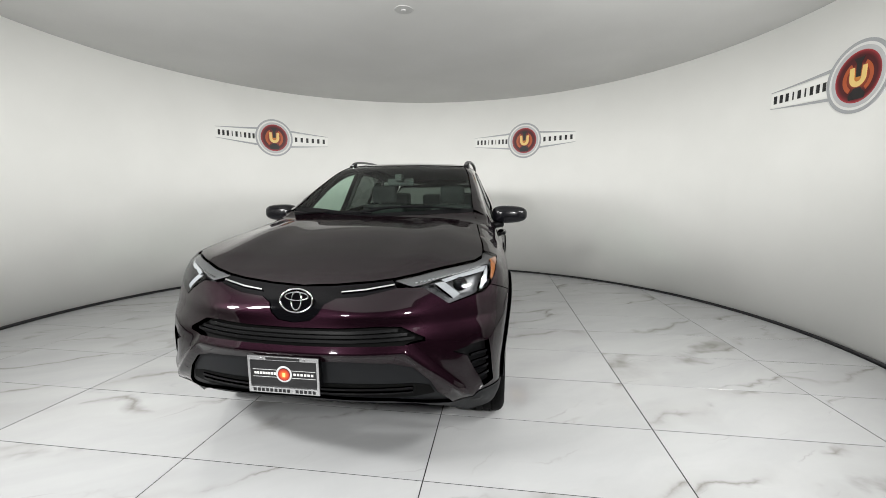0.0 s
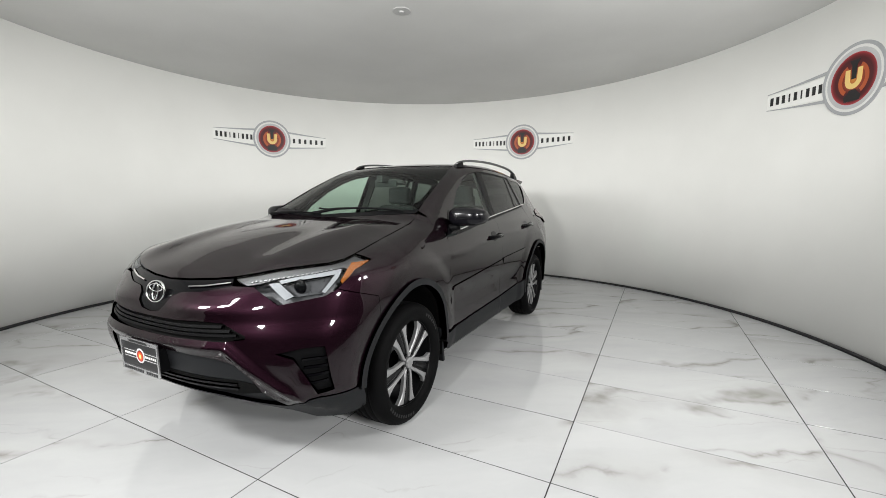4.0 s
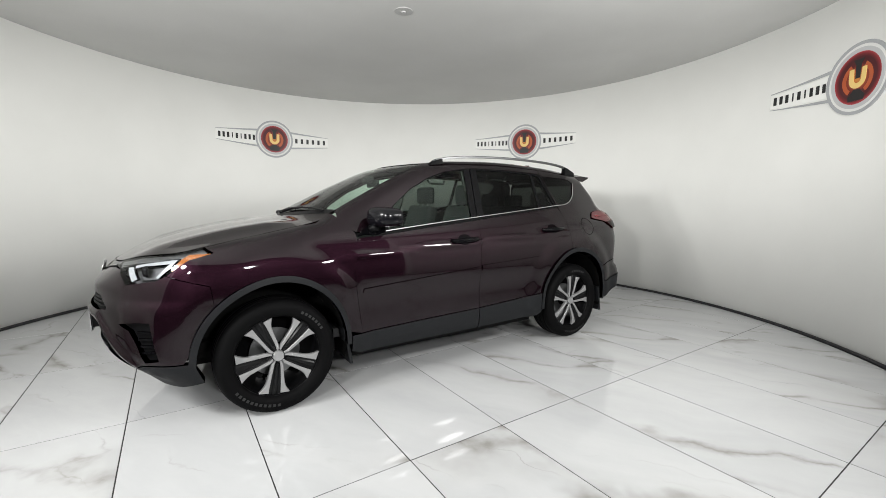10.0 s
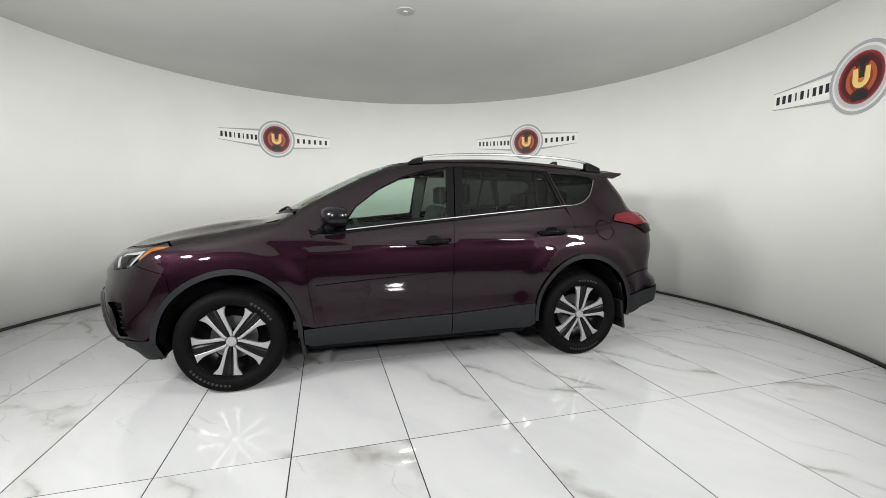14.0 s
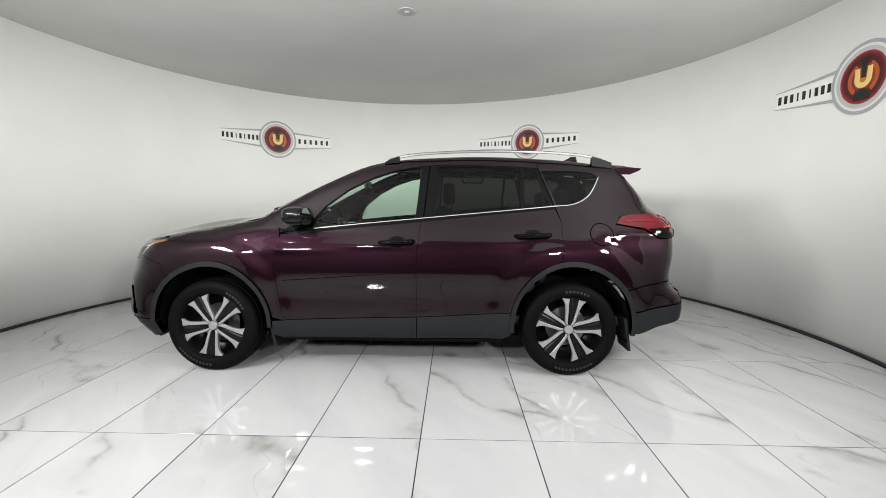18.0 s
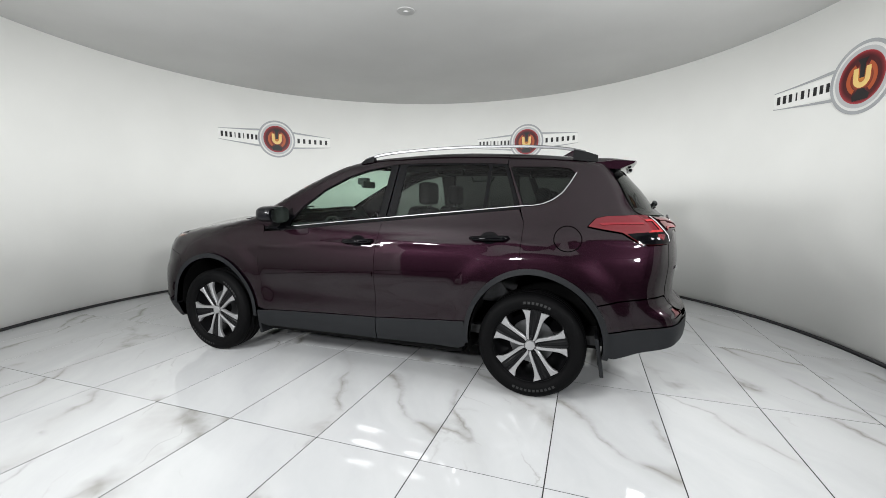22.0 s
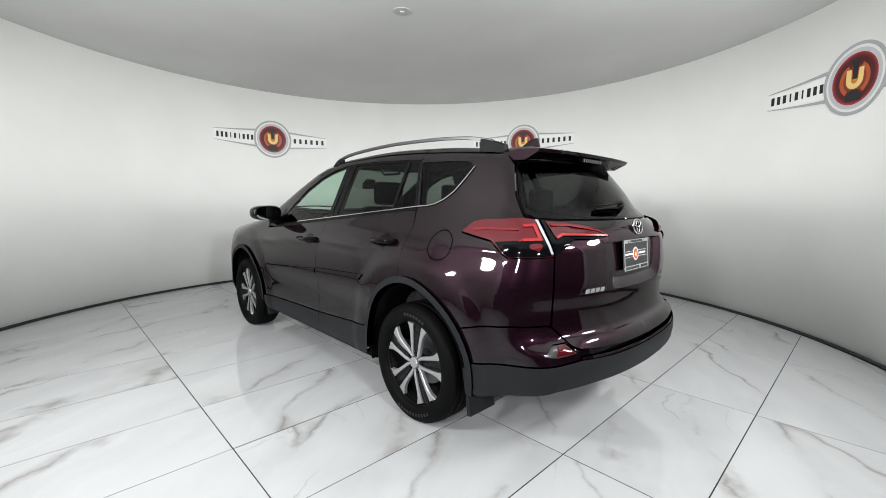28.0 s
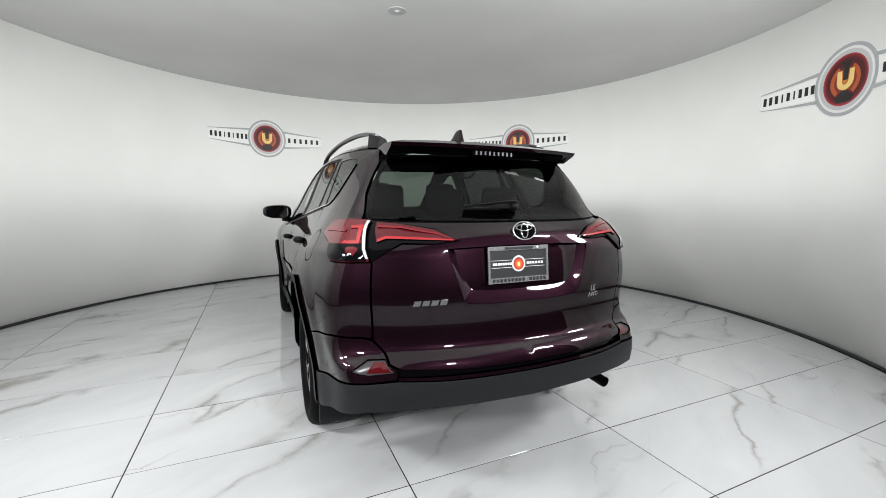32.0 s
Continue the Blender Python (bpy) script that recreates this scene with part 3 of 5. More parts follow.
panel("windscreen", [(x, -y) for x, y in WIND], M_GLASS, car, "green-tinted laminated windscreen", sides="C", skin=skin_top, lift=-.004, depth=.006, gap=.0)
COWL = [(-1.128, 0), (-1.068, .30), (-.978, .55), (-.928, .66), (-.89, .67), (-.93, .55), (-1.02, .30), (-1.08, 0)]
panel("cowl", [(x, -y) for x, y in COWL], M_BLACK, car, "black plastic cowl under the windscreen", sides="C", skin=skin_top, lift=.001, gap=0)

# front end
TRIM = [rim_of(-2.145, 0), rim_of(-2.133, .15), rim_of(-2.105, .30), rim_of(-2.080, .39), nose(.42, .898), nose(.28, .868), nose(.17, .860), nose(.125, .838), nose(.105, .80), nose(.07, .772), nose(0, .762)]
panel("grille_trim", TRIM, M_GLOSS, car, "gloss black trim band round the emblem", sides="C", lift=-.006)
STRIP = [nose(.185, .884), nose(.28, .893), nose(.405, .912), nose(.405, .907), nose(.28, .888), nose(.185, .880)]
panel("chrome_strip", STRIP, M_CHROME, car, "slim chrome strip", lift=.002, depth=.006, gap=0, edge=.02)
GRILLE = [nose(0, .742), nose(.20, .744), nose(.36, .750), nose(.45, .746), nose(.55, .695), nose(.55, .682), nose(.47, .672), nose(.3, .674), nose(0, .672)]
INSERT = [nose(0, .606), nose(.25, .604), nose(.42, .592), nose(.505, .568), nose(.57, .50), nose(.60, .44), nose(.655, .352), nose(.58, .368), nose(.4, .405), nose(0, .42)]
FOG = [(-2.082, .617), (-2.02, .626), (-1.98, .632), (-1.905, .634), (-1.885, .49), (-1.872, .428), (-1.935, .420), (-1.97, .495), (-2.018, .588)]
BUMP_F = (TRIM[::-1][:7] + L_LOW[::-1][1:6] + [(-1.838, .8785), (-1.646, .8165)] + f_arch[18:24] + [(-1.775, .40), (-1.86, .402), (-1.93, .405), (-1.967, .398), (-2.02, .36)] + INSERT[::-1][3:] +
          GRILLE[::-1] + [nose(0, .750)])
panel("front_bumper", BUMP_F, M_PAINT, car, sides="C", holes=[FOG], step=.022, edge=.014, depth=.03)
panel("lower_insert", INSERT, M_CLAD, car, "grey textured plastic bumper insert", sides="C", lift=-.014, depth=.02, gap=0, step=.03, edge=.02)
SLOT = [nose(0, .493), nose(.3, .492), nose(.50, .488), nose(.572, .474), nose(.590, .425), nose(.50, .412), nose(.3, .422), nose(0, .425)]
panel("lower_grille", SLOT, M_DARK, car, "black lower air intake", sides="C", lift=-.012, depth=.004, gap=0)
for zz in (.444, .467):
    o = [nose(0, zz + .005), nose(.3, zz + .007), nose(.50, zz + .009), nose(.50, zz - .001), nose(.3, zz - .003), nose(0, zz - .005)]
    panel("slat", o, M_BLACK, car, sides="C", lift=-.003, depth=.012, gap=0)
panel("grille", [nose(0, .748), nose(.20, .750), nose(.36, .756), nose(.455, .752), nose(.56, .698), nose(.555, .676), nose(.47, .666), nose(0, .666)], M_DARK, car, "black upper grille", sides="C", lift=-.035, depth=.0, gap=0)
for zz, yy in ((.727, .44), (.709, .48), (.691, .51)):
    o = [nose(0, zz + .004), nose(.25, zz + .006), nose(yy, zz + .012), nose(yy, zz), nose(.25, zz - .006), nose(0, zz - .008)]
    panel("slat", o, M_BLACK, car, sides="C", lift=-.010, depth=.016, gap=0)
panel("fog_pocket", shrink(FOG, -.012), M_BLACK, car, "black fog lamp pocket", lift=-.03, depth=0, gap=0)
for k in range(4):
    z0 = .475 + .035 * k
    panel("slat", [(-1.965 - .008 * k, z0), (-1.89, z0 + .006), (-1.89, z0 - .006), (-1.965 - .008 * k, z0 - .010)], M_GLOSS, car, lift=-.012, depth=.012, gap=0, edge=.02)
SKIRT = [nose(0, .424), nose(.4, .409), nose(.58, .370), nose(.655, .350), (-1.965, .394), (-1.93, .401), (-1.86, .398), (-1.735, .394), (-1.715, .33), (-1.70, .268), (-1.80, .255), (-1.92, .256), (-2.02, .308), nose(.5, .384), nose(.3, .402), nose(0, .410)]
panel("front_skirt", SKIRT, M_CLAD, car, "grey textured plastic chin", sides="C", lift=.002, depth=.05)

# headlights
for sgn in "LR":
    head, = panel("headlight", rounded(LAMP, .008, 2), M_LENS, car, "clear swept-back headlight with amber corner", sides=sgn, lift=.002, depth=.006, gap=.002)
    kw = dict(gap=0, sides=sgn)
    panel("housing", shrink(rounded(LAMP, .008, 2), -.004), M_LAMPBODY, head, lift=-.075, depth=0, **kw)
    panel("bezel", L_TOP[:7] + [(-1.660, .993), (-1.715, .990), (-1.772, .965), (-1.79, .975), (-1.86, .966), (-1.99, .945), (-2.068, .934), (-2.15, .915), (-2.206, .906)], M_SATIN, head, "faceted chrome bezel", lift=-.012, depth=.02, edge=.02, **kw)
    for k in range(18):
        u = k / 18
        c = (-2.19 + .36 * u, .918 + .050 * u)
        panel("facet", [(c[0], c[1] - .002), (c[0] + .011, c[1]), (c[0] + .013, c[1] + .0045), (c[0] + .002, c[1] + .0035)], M_REFLECTOR, head, lift=-.009, depth=.004, edge=.02, **kw)
    panel("reflector", [(-1.90, .868), (-1.855, .92), (-1.832, .944), (-1.87, .940), (-1.99, .928), (-2.056, .913), (-2.01, .858)], M_LAMPBODY, head, "shaded reflector bowl", lift=-.045, depth=.0, edge=.02, **kw)
    panel("light_guide", [(-2.108, .914), (-2.062, .917), (-2.006, .858), (-2.040, .842)], M_WHITELENS, head, "white daytime light guide", lift=-.008, depth=.02, edge=.02, **kw)
    panel("light_guide", [(-1.796, .970), (-1.824, .929), (-1.885, .865), (-1.898, .873), (-1.857, .919), (-1.833, .946)], M_WHITELENS, head, "white daytime light guide", lift=-.010, depth=.02, edge=.02, **kw)
    panel("light_guide", [(-2.066, .929), (-1.999, .942), (-1.863, .963), (-1.797, .971), (-1.832, .947), (-1.870, .942), (-1.990, .929), (-2.056, .915)], M_WHITELENS, head, "thin white light guide", lift=-.014, depth=.015, edge=.02, **kw)
    panel("turn_signal", [(-1.745, .990), (-1.646, .992), (-1.745, .958), (-1.812, .902), (-1.818, .914), (-1.778, .964)], M_AMBER, head, "amber turn signal", lift=-.004, depth=.02, edge=.02, **kw)
    y = -1 if sgn == "L" else 1
    lens = revolve([(.034, 0), (.032, .010), (.026, .020), (.014, .026), (.001, .028)], 24, axis="z")
    ob = part("projector", lens, M_GLOSS, head, "dark glass headlight projector", smooth=True)
    q = skin_side([(-2.005, .892)])[0]
    ob.matrix_basis = Matrix.Translation((q[0] + .045, y * -q[1] * -1 if y > 0 else q[1], q[2])) @ pose(0, 0, 0, 0, -90, 0)
    if y > 0:
        ob.location.y = -q[1]

# rear end
GATE_C = [tail(0, 1.188), tail(.3, 1.188), tail(.55, 1.19), tail(.622, 1.192), tail(.627, 1.186), tail(.669, 1.03), tail(.670, .702), tail(.622, .620), tail(.585, .603), tail(.3, .587), tail(0, .582),
          tail(0, .838), tail(.2, .840), tail(.285, .848), tail(.305, .868), tail(.33, .94), tail(.358, 1.03), tail(.372, 1.092), tail(.2, 1.098), tail(0, 1.100)]
panel("tailgate", GATE_C, M_PAINT, car, sides="C", step=.04, depth=.03, gap=.0015)
DISH_O = [(.372, 1.10), (.358, 1.03), (.33, .94), (.305, .868), (.285, .848), (.2, .840), (0, .838)]
DISH_I = [(.338, 1.10), (.322, 1.03), (.296, .955), (.272, .915), (.25, .900), (.18, .893), (0, .890)]


def dish_bm():
    """The sloping rim of the number plate's hollow."""
    bm = bmesh.new()
    lines = []
    for k in range(5):
        u = k / 4
        row = []
        for (a, b), (c, d) in zip(DISH_O, DISH_I):
            q = skin_side([tail(a + (c - a) * u, b + (d - b) * u)])
            q = (q - skin_normal(q) * (.001 + .029 * u))[0]
            row.append(q)
        lines.append([Vector(q) for q in row] + [Vector((q[0], -q[1], q[2])) for q in row[-2::-1]])
    grid = [[bm.verts.new(q) for q in row] for row in lines]
    for p, q in zip(grid, grid[1:]):
        for i in range(len(p) - 1):
            bm.faces.new((p[i], p[i + 1], q[i + 1], q[i]))
    return bm


part("plate_recess", dish_bm(), M_PAINT, car, smooth=True)
panel("recess_floor", [tail(0, 1.105), tail(.2, 1.103)] + [tail(a, b) for a, b in DISH_I], M_PAINT, car, sides="C", lift=-.030, depth=0, gap=0)
panel("gate_lip", [tail(0, 1.108), tail(.2, 1.106), tail(.38, 1.096), tail(.37, 1.082), tail(.2, 1.088), tail(0, 1.090)], M_PAINT, car, sides="C", lift=.003, depth=.025, gap=0)
RGLASS = [tail(0, 1.50), tail(.35, 1.50), tail(.50, 1.49), tail(.532, 1.47), tail(.566, 1.42), tail(.622, 1.312), tail(.645, 1.225), tail(.63, 1.205), tail(.4, 1.198), tail(0, 1.196)]
panel("rear_window", RGLASS, M_PRIVACY, car, "dark tinted rear window", sides="C", lift=-.002, depth=.004, gap=0)
panel("window_border", [tail(0, 1.52), tail(.5, 1.51), tail(.537, 1.47), tail(.571, 1.42), tail(.628, 1.312), tail(.651, 1.222), tail(.642, 1.195), tail(.4, 1.19), tail(0, 1.188),
                        tail(0, 1.208), tail(.4, 1.21), tail(.618, 1.222), tail(.630, 1.236), tail(.612, 1.312), tail(.553, 1.42), tail(.51, 1.466), tail(0, 1.475)], M_GLOSS, car, "black printed window border", sides="C", lift=-.010, depth=.006, gap=0)
TAIL_L = [(1.657, 1.125), (1.746, 1.108), (1.837, 1.092), (1.876, 1.056), (1.911, 1.025), tail(.76, 1.028), tail(.677, 1.032), tail(.638, 1.192), tail(.68, 1.197), (1.92, 1.197), (1.78, 1.191), (1.715, 1.177)]
TAIL_G = [tail(.630, 1.188), tail(.54, 1.180), tail(.41, 1.160), tail(.315, 1.112), tail(.42, 1.100), tail(.55, 1.103), tail(.61, 1.074), tail(.670, 1.034)]
for sgn in "LR":
    kw = dict(gap=0, sides=sgn)
    lamp, = panel("tail_light", rounded(TAIL_L, .008, 2), M_REDTAIL, car, "red wraparound tail light with smoked foot", sides=sgn, lift=.009, depth=.022)
    panel("smoked_lens", [(1.858, 1.086), (1.878, 1.060), (1.916, 1.029), tail(.755, 1.032), tail(.690, 1.035), tail(.682, 1.100), (1.97, 1.098)], M_GLOSS, lamp, "smoked clear reversing lens", lift=.013, depth=.006, **kw)
    cell = [(1.970, 1.166), (2.024, 1.170), (2.045, 1.098), (1.955, 1.094), (1.975, 1.106), (2.028, 1.109), (2.012, 1.158), (1.976, 1.156)]
    panel("brake_cell", cell, M_REDBRIGHT, lamp, "bright red ring-shaped brake cell", lift=.013, depth=.004, edge=.02, **kw)
    panel("brake_cell", [(1.72, 1.146), (1.80, 1.150), (1.955, 1.152), (1.955, 1.142), (1.80, 1.138), (1.74, 1.132)], M_REDLENS, lamp, "red light strip", lift=.012, depth=.004, edge=.02, **kw)
    panel("clear_band", [tail(.655, 1.186), tail(.692, 1.044), tail(.681, 1.044), tail(.644, 1.186)], M_CLEAREDGE, lamp, "clear lens edge", lift=.014, depth=.006, edge=.02, **kw)
    glim, = panel("gate_light", TAIL_G, M_GLOSS, car, "slim red tailgate light", sides=sgn, lift=.010, depth=.025, gap=.001)
    panel("red_lens", [tail(.622, 1.180), tail(.54, 1.173), tail(.41, 1.152), tail(.328, 1.114), tail(.42, 1.112), tail(.50, 1.116), tail(.606, 1.118), tail(.645, 1.102)], M_REDDARK, glim, "red lens", lift=.014, depth=.006, **kw)
    panel("brake_cell", [tail(.624, 1.166), tail(.54, 1.162), tail(.41, 1.142), tail(.35, 1.118), tail(.35, 1.115), tail(.41, 1.136), tail(.54, 1.156), tail(.626, 1.158)], M_REDLENS, glim, lift=.017, depth=.004, edge=.02, **kw)
    panel("brake_cell", [tail(.640, 1.114), tail(.606, 1.127), tail(.50, 1.124), tail(.345, 1.116), tail(.345, 1.111), tail(.50, 1.115), tail(.606, 1.117), tail(.643, 1.103)], M_REDBRIGHT, glim, lift=.017, depth=.004, edge=.02, **kw)
RB_P = [(1.70, .650), (1.80, .682), (1.935, .706), tail(.70, .706), tail(.673, .698), tail(.628, .615), tail(.60, .598), tail(.604, .566), tail(.70, .552), (2.016, .542), (1.85, .510), (1.735, .482)]
RFOG = [(2.052, .588), (2.092, .632), (2.148, .634), tail(.612, .590), (2.11, .580)]
panel("rear_bumper", RB_P, M_PAINT, car, step=.04, depth=.03, holes=[RFOG])
rf = panel("reflector", RFOG, M_SMOKE, car, "clear and red bumper reflector", lift=-.008, depth=.004, gap=0)
for ob, sgn in zip(rf, "LR"):
    panel("red_lens", [(2.105, .588), (2.115, .628), (2.146, .629), tail(.625, .592)], M_REDDARK, ob, sides=sgn, lift=-.005, depth=.003, gap=0)
panel("bumper_step", [tail(0, .590), tail(.3, .594), tail(.585, .612), tail(.63, .625), tail(.61, .553), tail(.4, .548), tail(0, .540)], M_GLOSS, car, sides="C", lift=-.022, depth=0, gap=0)
panel("bumper_ledge", [tail(0, .560), tail(.4, .566), tail(.596, .572), tail(.596, .560), tail(.4, .552), tail(0, .546)], M_PAINT, car, sides="C", lift=.002, depth=.03, gap=0)
RB_C = [tail(0, .543), tail(.4, .549), tail(.6, .558), tail(.70, .549), (2.016, .538), (1.85, .506), (1.737, .478), (1.755, .330), (1.80, .326), (1.93, .376), (2.02, .404), (2.107, .428), tail(.5, .437), tail(.3, .432), tail(0, .424)]
panel("bumper_cladding", RB_C, M_CLAD, car, "grey textured plastic lower bumper", sides="C", lift=.006, depth=.06, step=.045)

# sides
panel("sill_cladding", rounded([(-.868, .398), (-.868, .29), (-.80, .266), (.2055, .270), (.2055, .434), (-.30, .420), (-.78, .402)], .006, 2), M_CLAD, car, "grey textured plastic sill", lift=.010, depth=.05)
panel("sill_cladding", rounded([(.2095, .434), (.2095, .270), (.85, .284), (.90, .31), (.892, .480), (.60, .458)], .006, 2), M_CLAD, car, "grey textured plastic sill", lift=.010, depth=.05)
for cx, a0, a1, dx, dz in ((-WB, -2, 178, .014, -.008), (WB, -8, 186, .002, .012)):
    ring = arc(cx + dx, ACZ + dz, .442, a0, a1, 30, .480) + arc(cx + dx, ACZ + dz, .411, a1, a0, 30, .443)
    panel("arch_moulding", ring, M_CLAD, car, "grey textured plastic wheel arch", lift=.016, depth=.05, gap=0, step=.03)
    for sy in (-1, 1):
        well = bmesh.new()
        prev = None
        for k in range(17):
            a = radians(-15 + 210 * k / 16)
            x, z = cx + .43 * math.cos(a), ACZ + .44 * math.sin(a)
            cur = [well.verts.new((x, sy * .86, z)), well.verts.new((x, sy * .50, z))]
            if prev:
                well.faces.new((prev[0], prev[1], cur[1], cur[0]))
            prev = cur
        inner = [well.verts.new((cx + .43 * math.cos(radians(-15 + 210 * k / 16)), sy * .50, ACZ + .44 * math.sin(radians(-15 + 210 * k / 16)))) for k in range(17)]
        well.faces.new(inner)
        part("wheel_well", well, M_DARK, car, smooth=True)
MOULD = [(-.785, .676), (-.780, .702), (.192, .773), (.192, .740)]
panel("door_moulding", MOULD, M_PAINT, car, lift=.008, depth=.009, gap=0)
panel("door_moulding", [(.217, .739), (.217, .783), (.875, .815), (.825, .773)], M_PAINT, car, lift=.008, depth=.009, gap=0)
BELT_LOW = [(-.60, 1.0735), (-.2, 1.1135), (.235, 1.1545), (.8, 1.2075), (1.235, 1.2485), (1.31, 1.2535), (1.37, 1.264), (1.424, 1.286), (1.500, 1.336), (1.566, 1.410), (1.614, 1.470)]
BELT = BELT_LOW + [(a - (.0045 if a > 1.3 else 0), b + (.0035 if a > 1.3 else .006)) for a, b in BELT_LOW[::-1]]
panel("belt_moulding", BELT, M_CHROME, car, "bright chrome belt line moulding", lift=.006, depth=.012, gap=0, edge=.02, step=.02)
panel("window_seal", [(-.66, 1.046), (-.2, 1.094), (.235, 1.136), (.8, 1.192), (1.235, 1.235), (1.235, 1.25), (.8, 1.208), (.235, 1.155), (-.2, 1.114), (-.62, 1.074)], M_BLACK, car, lift=.001, depth=.01, gap=0)
GL_F = [(-.60, 1.09), (-.49, 1.245), (-.32, 1.372), (-.14, 1.462), (.02, 1.515), (.20, 1.548), (.225, 1.54), (.19, 1.158), (-.55, 1.082)]
GL_R = [(.355, 1.55), (.7, 1.55), (.985, 1.538), (.975, 1.228), (.32, 1.170)]
GL_V = [(1.008, 1.535), (1.095, 1.528), (1.192, 1.262), (1.195, 1.25), (.997, 1.23)]
panel("front_door_window", rounded(GL_F, .015), M_GLASS, car, "green-tinted side glass", lift=-.006, depth=.004, gap=0)
panel("rear_door_window", rounded(GL_R, .015), M_PRIVACY, car, "dark privacy glass", lift=-.006, depth=.004, gap=0)
panel("vent_window", rounded(GL_V, .01), M_PRIVACY, car, "small dark privacy glass", lift=-.006, depth=.004, gap=0)
panel("cargo_window", rounded(CARGO, .02), M_PRIVACY, car, "dark privacy glass", lift=-.003, depth=.004, gap=0)
FR_F = rounded([(-.66, 1.06), (-.62, 1.095), (-.50, 1.255), (-.325, 1.385), (-.14, 1.478), (.02, 1.532), (.23, 1.562), (.285, 1.562), (.245, 1.15)], .01, 2)
panel("door_frame", FR_F, M_BLACK, car, "black door window frame", lift=-.003, depth=.02, gap=0, holes=[rounded(GL_F, .015)])
FR_R = rounded([(.295, 1.562), (.7, 1.562), (1.0, 1.55), (1.112, 1.54), (1.22, 1.25), (.98, 1.215), (.255, 1.15)], .01, 2)
panel("door_frame", FR_R, M_BLACK, car, "black door window frame", lift=-.003, depth=.02, gap=0, holes=[rounded(GL_R, .015), rounded(GL_V, .01)])
panel("mirror_sail", rounded([(-.66, 1.055), (-.75, 1.06), (-.80, 1.05), (-.72, 1.12), (-.60, 1.225), (-.56, 1.15), (-.57, 1.075)], .004, 2), M_GLOSS, car, lift=.002, depth=.012, gap=0)
for x0, x1, zz in ((-.06, .185, .988), (.925, 1.17, 1.040)):
    for sy in (-1, 1):
        xm = (x0 + x1) / 2
        b = skin_side([(x0, zz), (xm, zz), (x1, zz)])
        part("door_handle", tube([(b[0][0] - .005, sy * (-b[0][1] - .004), zz - .003), (b[0][0] + .03, sy * (-b[0][1] + .030), zz - .001), (xm, sy * (-b[1][1] + .040), zz + .003), (b[2][0] - .03, sy * (-b[2][1] + .032), zz + .006), (b[2][0], sy * (-b[2][1] - .004), zz + .006)], [.014, .017, .016, .019, .017], 10), M_GLOSS, car, "gloss black door handle", smooth=True)
    o = arc(xm, zz + .004, .062, 0, 350, 20, .040)
    panel("handle_cup", o, M_GLOSS, car, lift=.0015, depth=0, gap=0, step=.02)
panel("cowl_corner", [(-1.02, 1.13), (-.90, 1.19), (-.82, 1.24), (-.76, 1.06), (-.90, 1.05)], M_BLACK, car, "black plastic pillar foot", lift=-.012, depth=0, gap=0, step=.03)

# ---- mirrors, rails, spoiler, wipers ----
def flip_y(bm):
    for v in bm.verts:
        v.co.y = -v.co.y
    return bm


for sy in (-1, 1):
    def mirror_shell():
        bm = bmesh.new()
        bmesh.ops.create_icosphere(bm, subdivisions=4, radius=1)
        for v in bm.verts:
            c = v.co.copy()
            n = Vector([math.copysign(abs(q) ** .66, q) for q in c])
            out = (n.y + 1) / 2
            v.co = Vector((n.x * .094 + .030 * out * out - .012, n.y * .132, n.z * (.072 - .014 * out) + .004 * out))
            v.co.x = min(v.co.x, .072)
        return bm
    shell = mirror_shell()
    for v in shell.verts:
        v.co += Vector((-.640, .925, 1.176))
        if sy < 0:
            v.co.y = -v.co.y
    mirror = part("door_mirror", shell, M_MIRROR_CAP, car, "satin black door mirror", smooth=True)
    face = bmesh.new()
    ring = [(.100 * math.copysign(abs(math.cos(a)) ** .6, math.cos(a)), .060 * math.copysign(abs(math.sin(a)) ** .7, math.sin(a))) for a in np.linspace(0, 2 * math.pi, 33)[:-1]]
    vs = [face.verts.new((-.640 + .0735, sy * (.925 + a), 1.176 + b)) for a, b in ring]
    face.faces.new(vs)
    part("mirror_glass", face, mat("mirror_silver", (.8, .82, .82), .02, 1.0) if sy < 0 else bpy.data.materials["mirror_silver"], mirror, "silvered mirror glass")
    part("mirror_arm", tube([(-.70, sy * .765, 1.098), (-.69, sy * .82, 1.100), (-.665, sy * .87, 1.112)], [.022, .026, .03], 10), M_BLACK, mirror, smooth=True)
    part("turn_repeater", tube([(-.742, sy * .88, 1.166), (-.730, sy * .96, 1.168), (-.698, sy * 1.018, 1.170)], .0045, 6), M_BLACK, mirror)

M_RAIL = grain(mat("satin_rail_silver", (.15, .152, .155), .4, 1.0), 120, .36, .48)
RAIL_P = [(-.07, .535, 1.585), (-.02, .537, 1.612), (.10, .541, 1.640), (.35, .545, 1.662), (.75, .545, 1.675), (1.15, .537, 1.668), (1.45, .522, 1.648), (1.60, .510, 1.620), (1.70, .500, 1.588)]


def bar_bm(pts, w, h):
    """A flat rounded bar along the points."""
    bm = bmesh.new()
    rings = []
    for i, p in enumerate(pts):
        p = Vector(p)
        sec = [(-w, -h), (-w, h * .5), (-w * .6, h), (w * .6, h), (w, h * .5), (w, -h)]
        rings.append([bm.verts.new(p + Vector((0, a, b))) for a, b in sec])
    for a, b in zip(rings, rings[1:]):
        for k in range(6):
            bm.faces.new((a[k], a[(k + 1) % 6], b[(k + 1) % 6], b[k]))
    bm.faces.new(rings[0][::-1])
    bm.faces.new(rings[-1])
    return bm


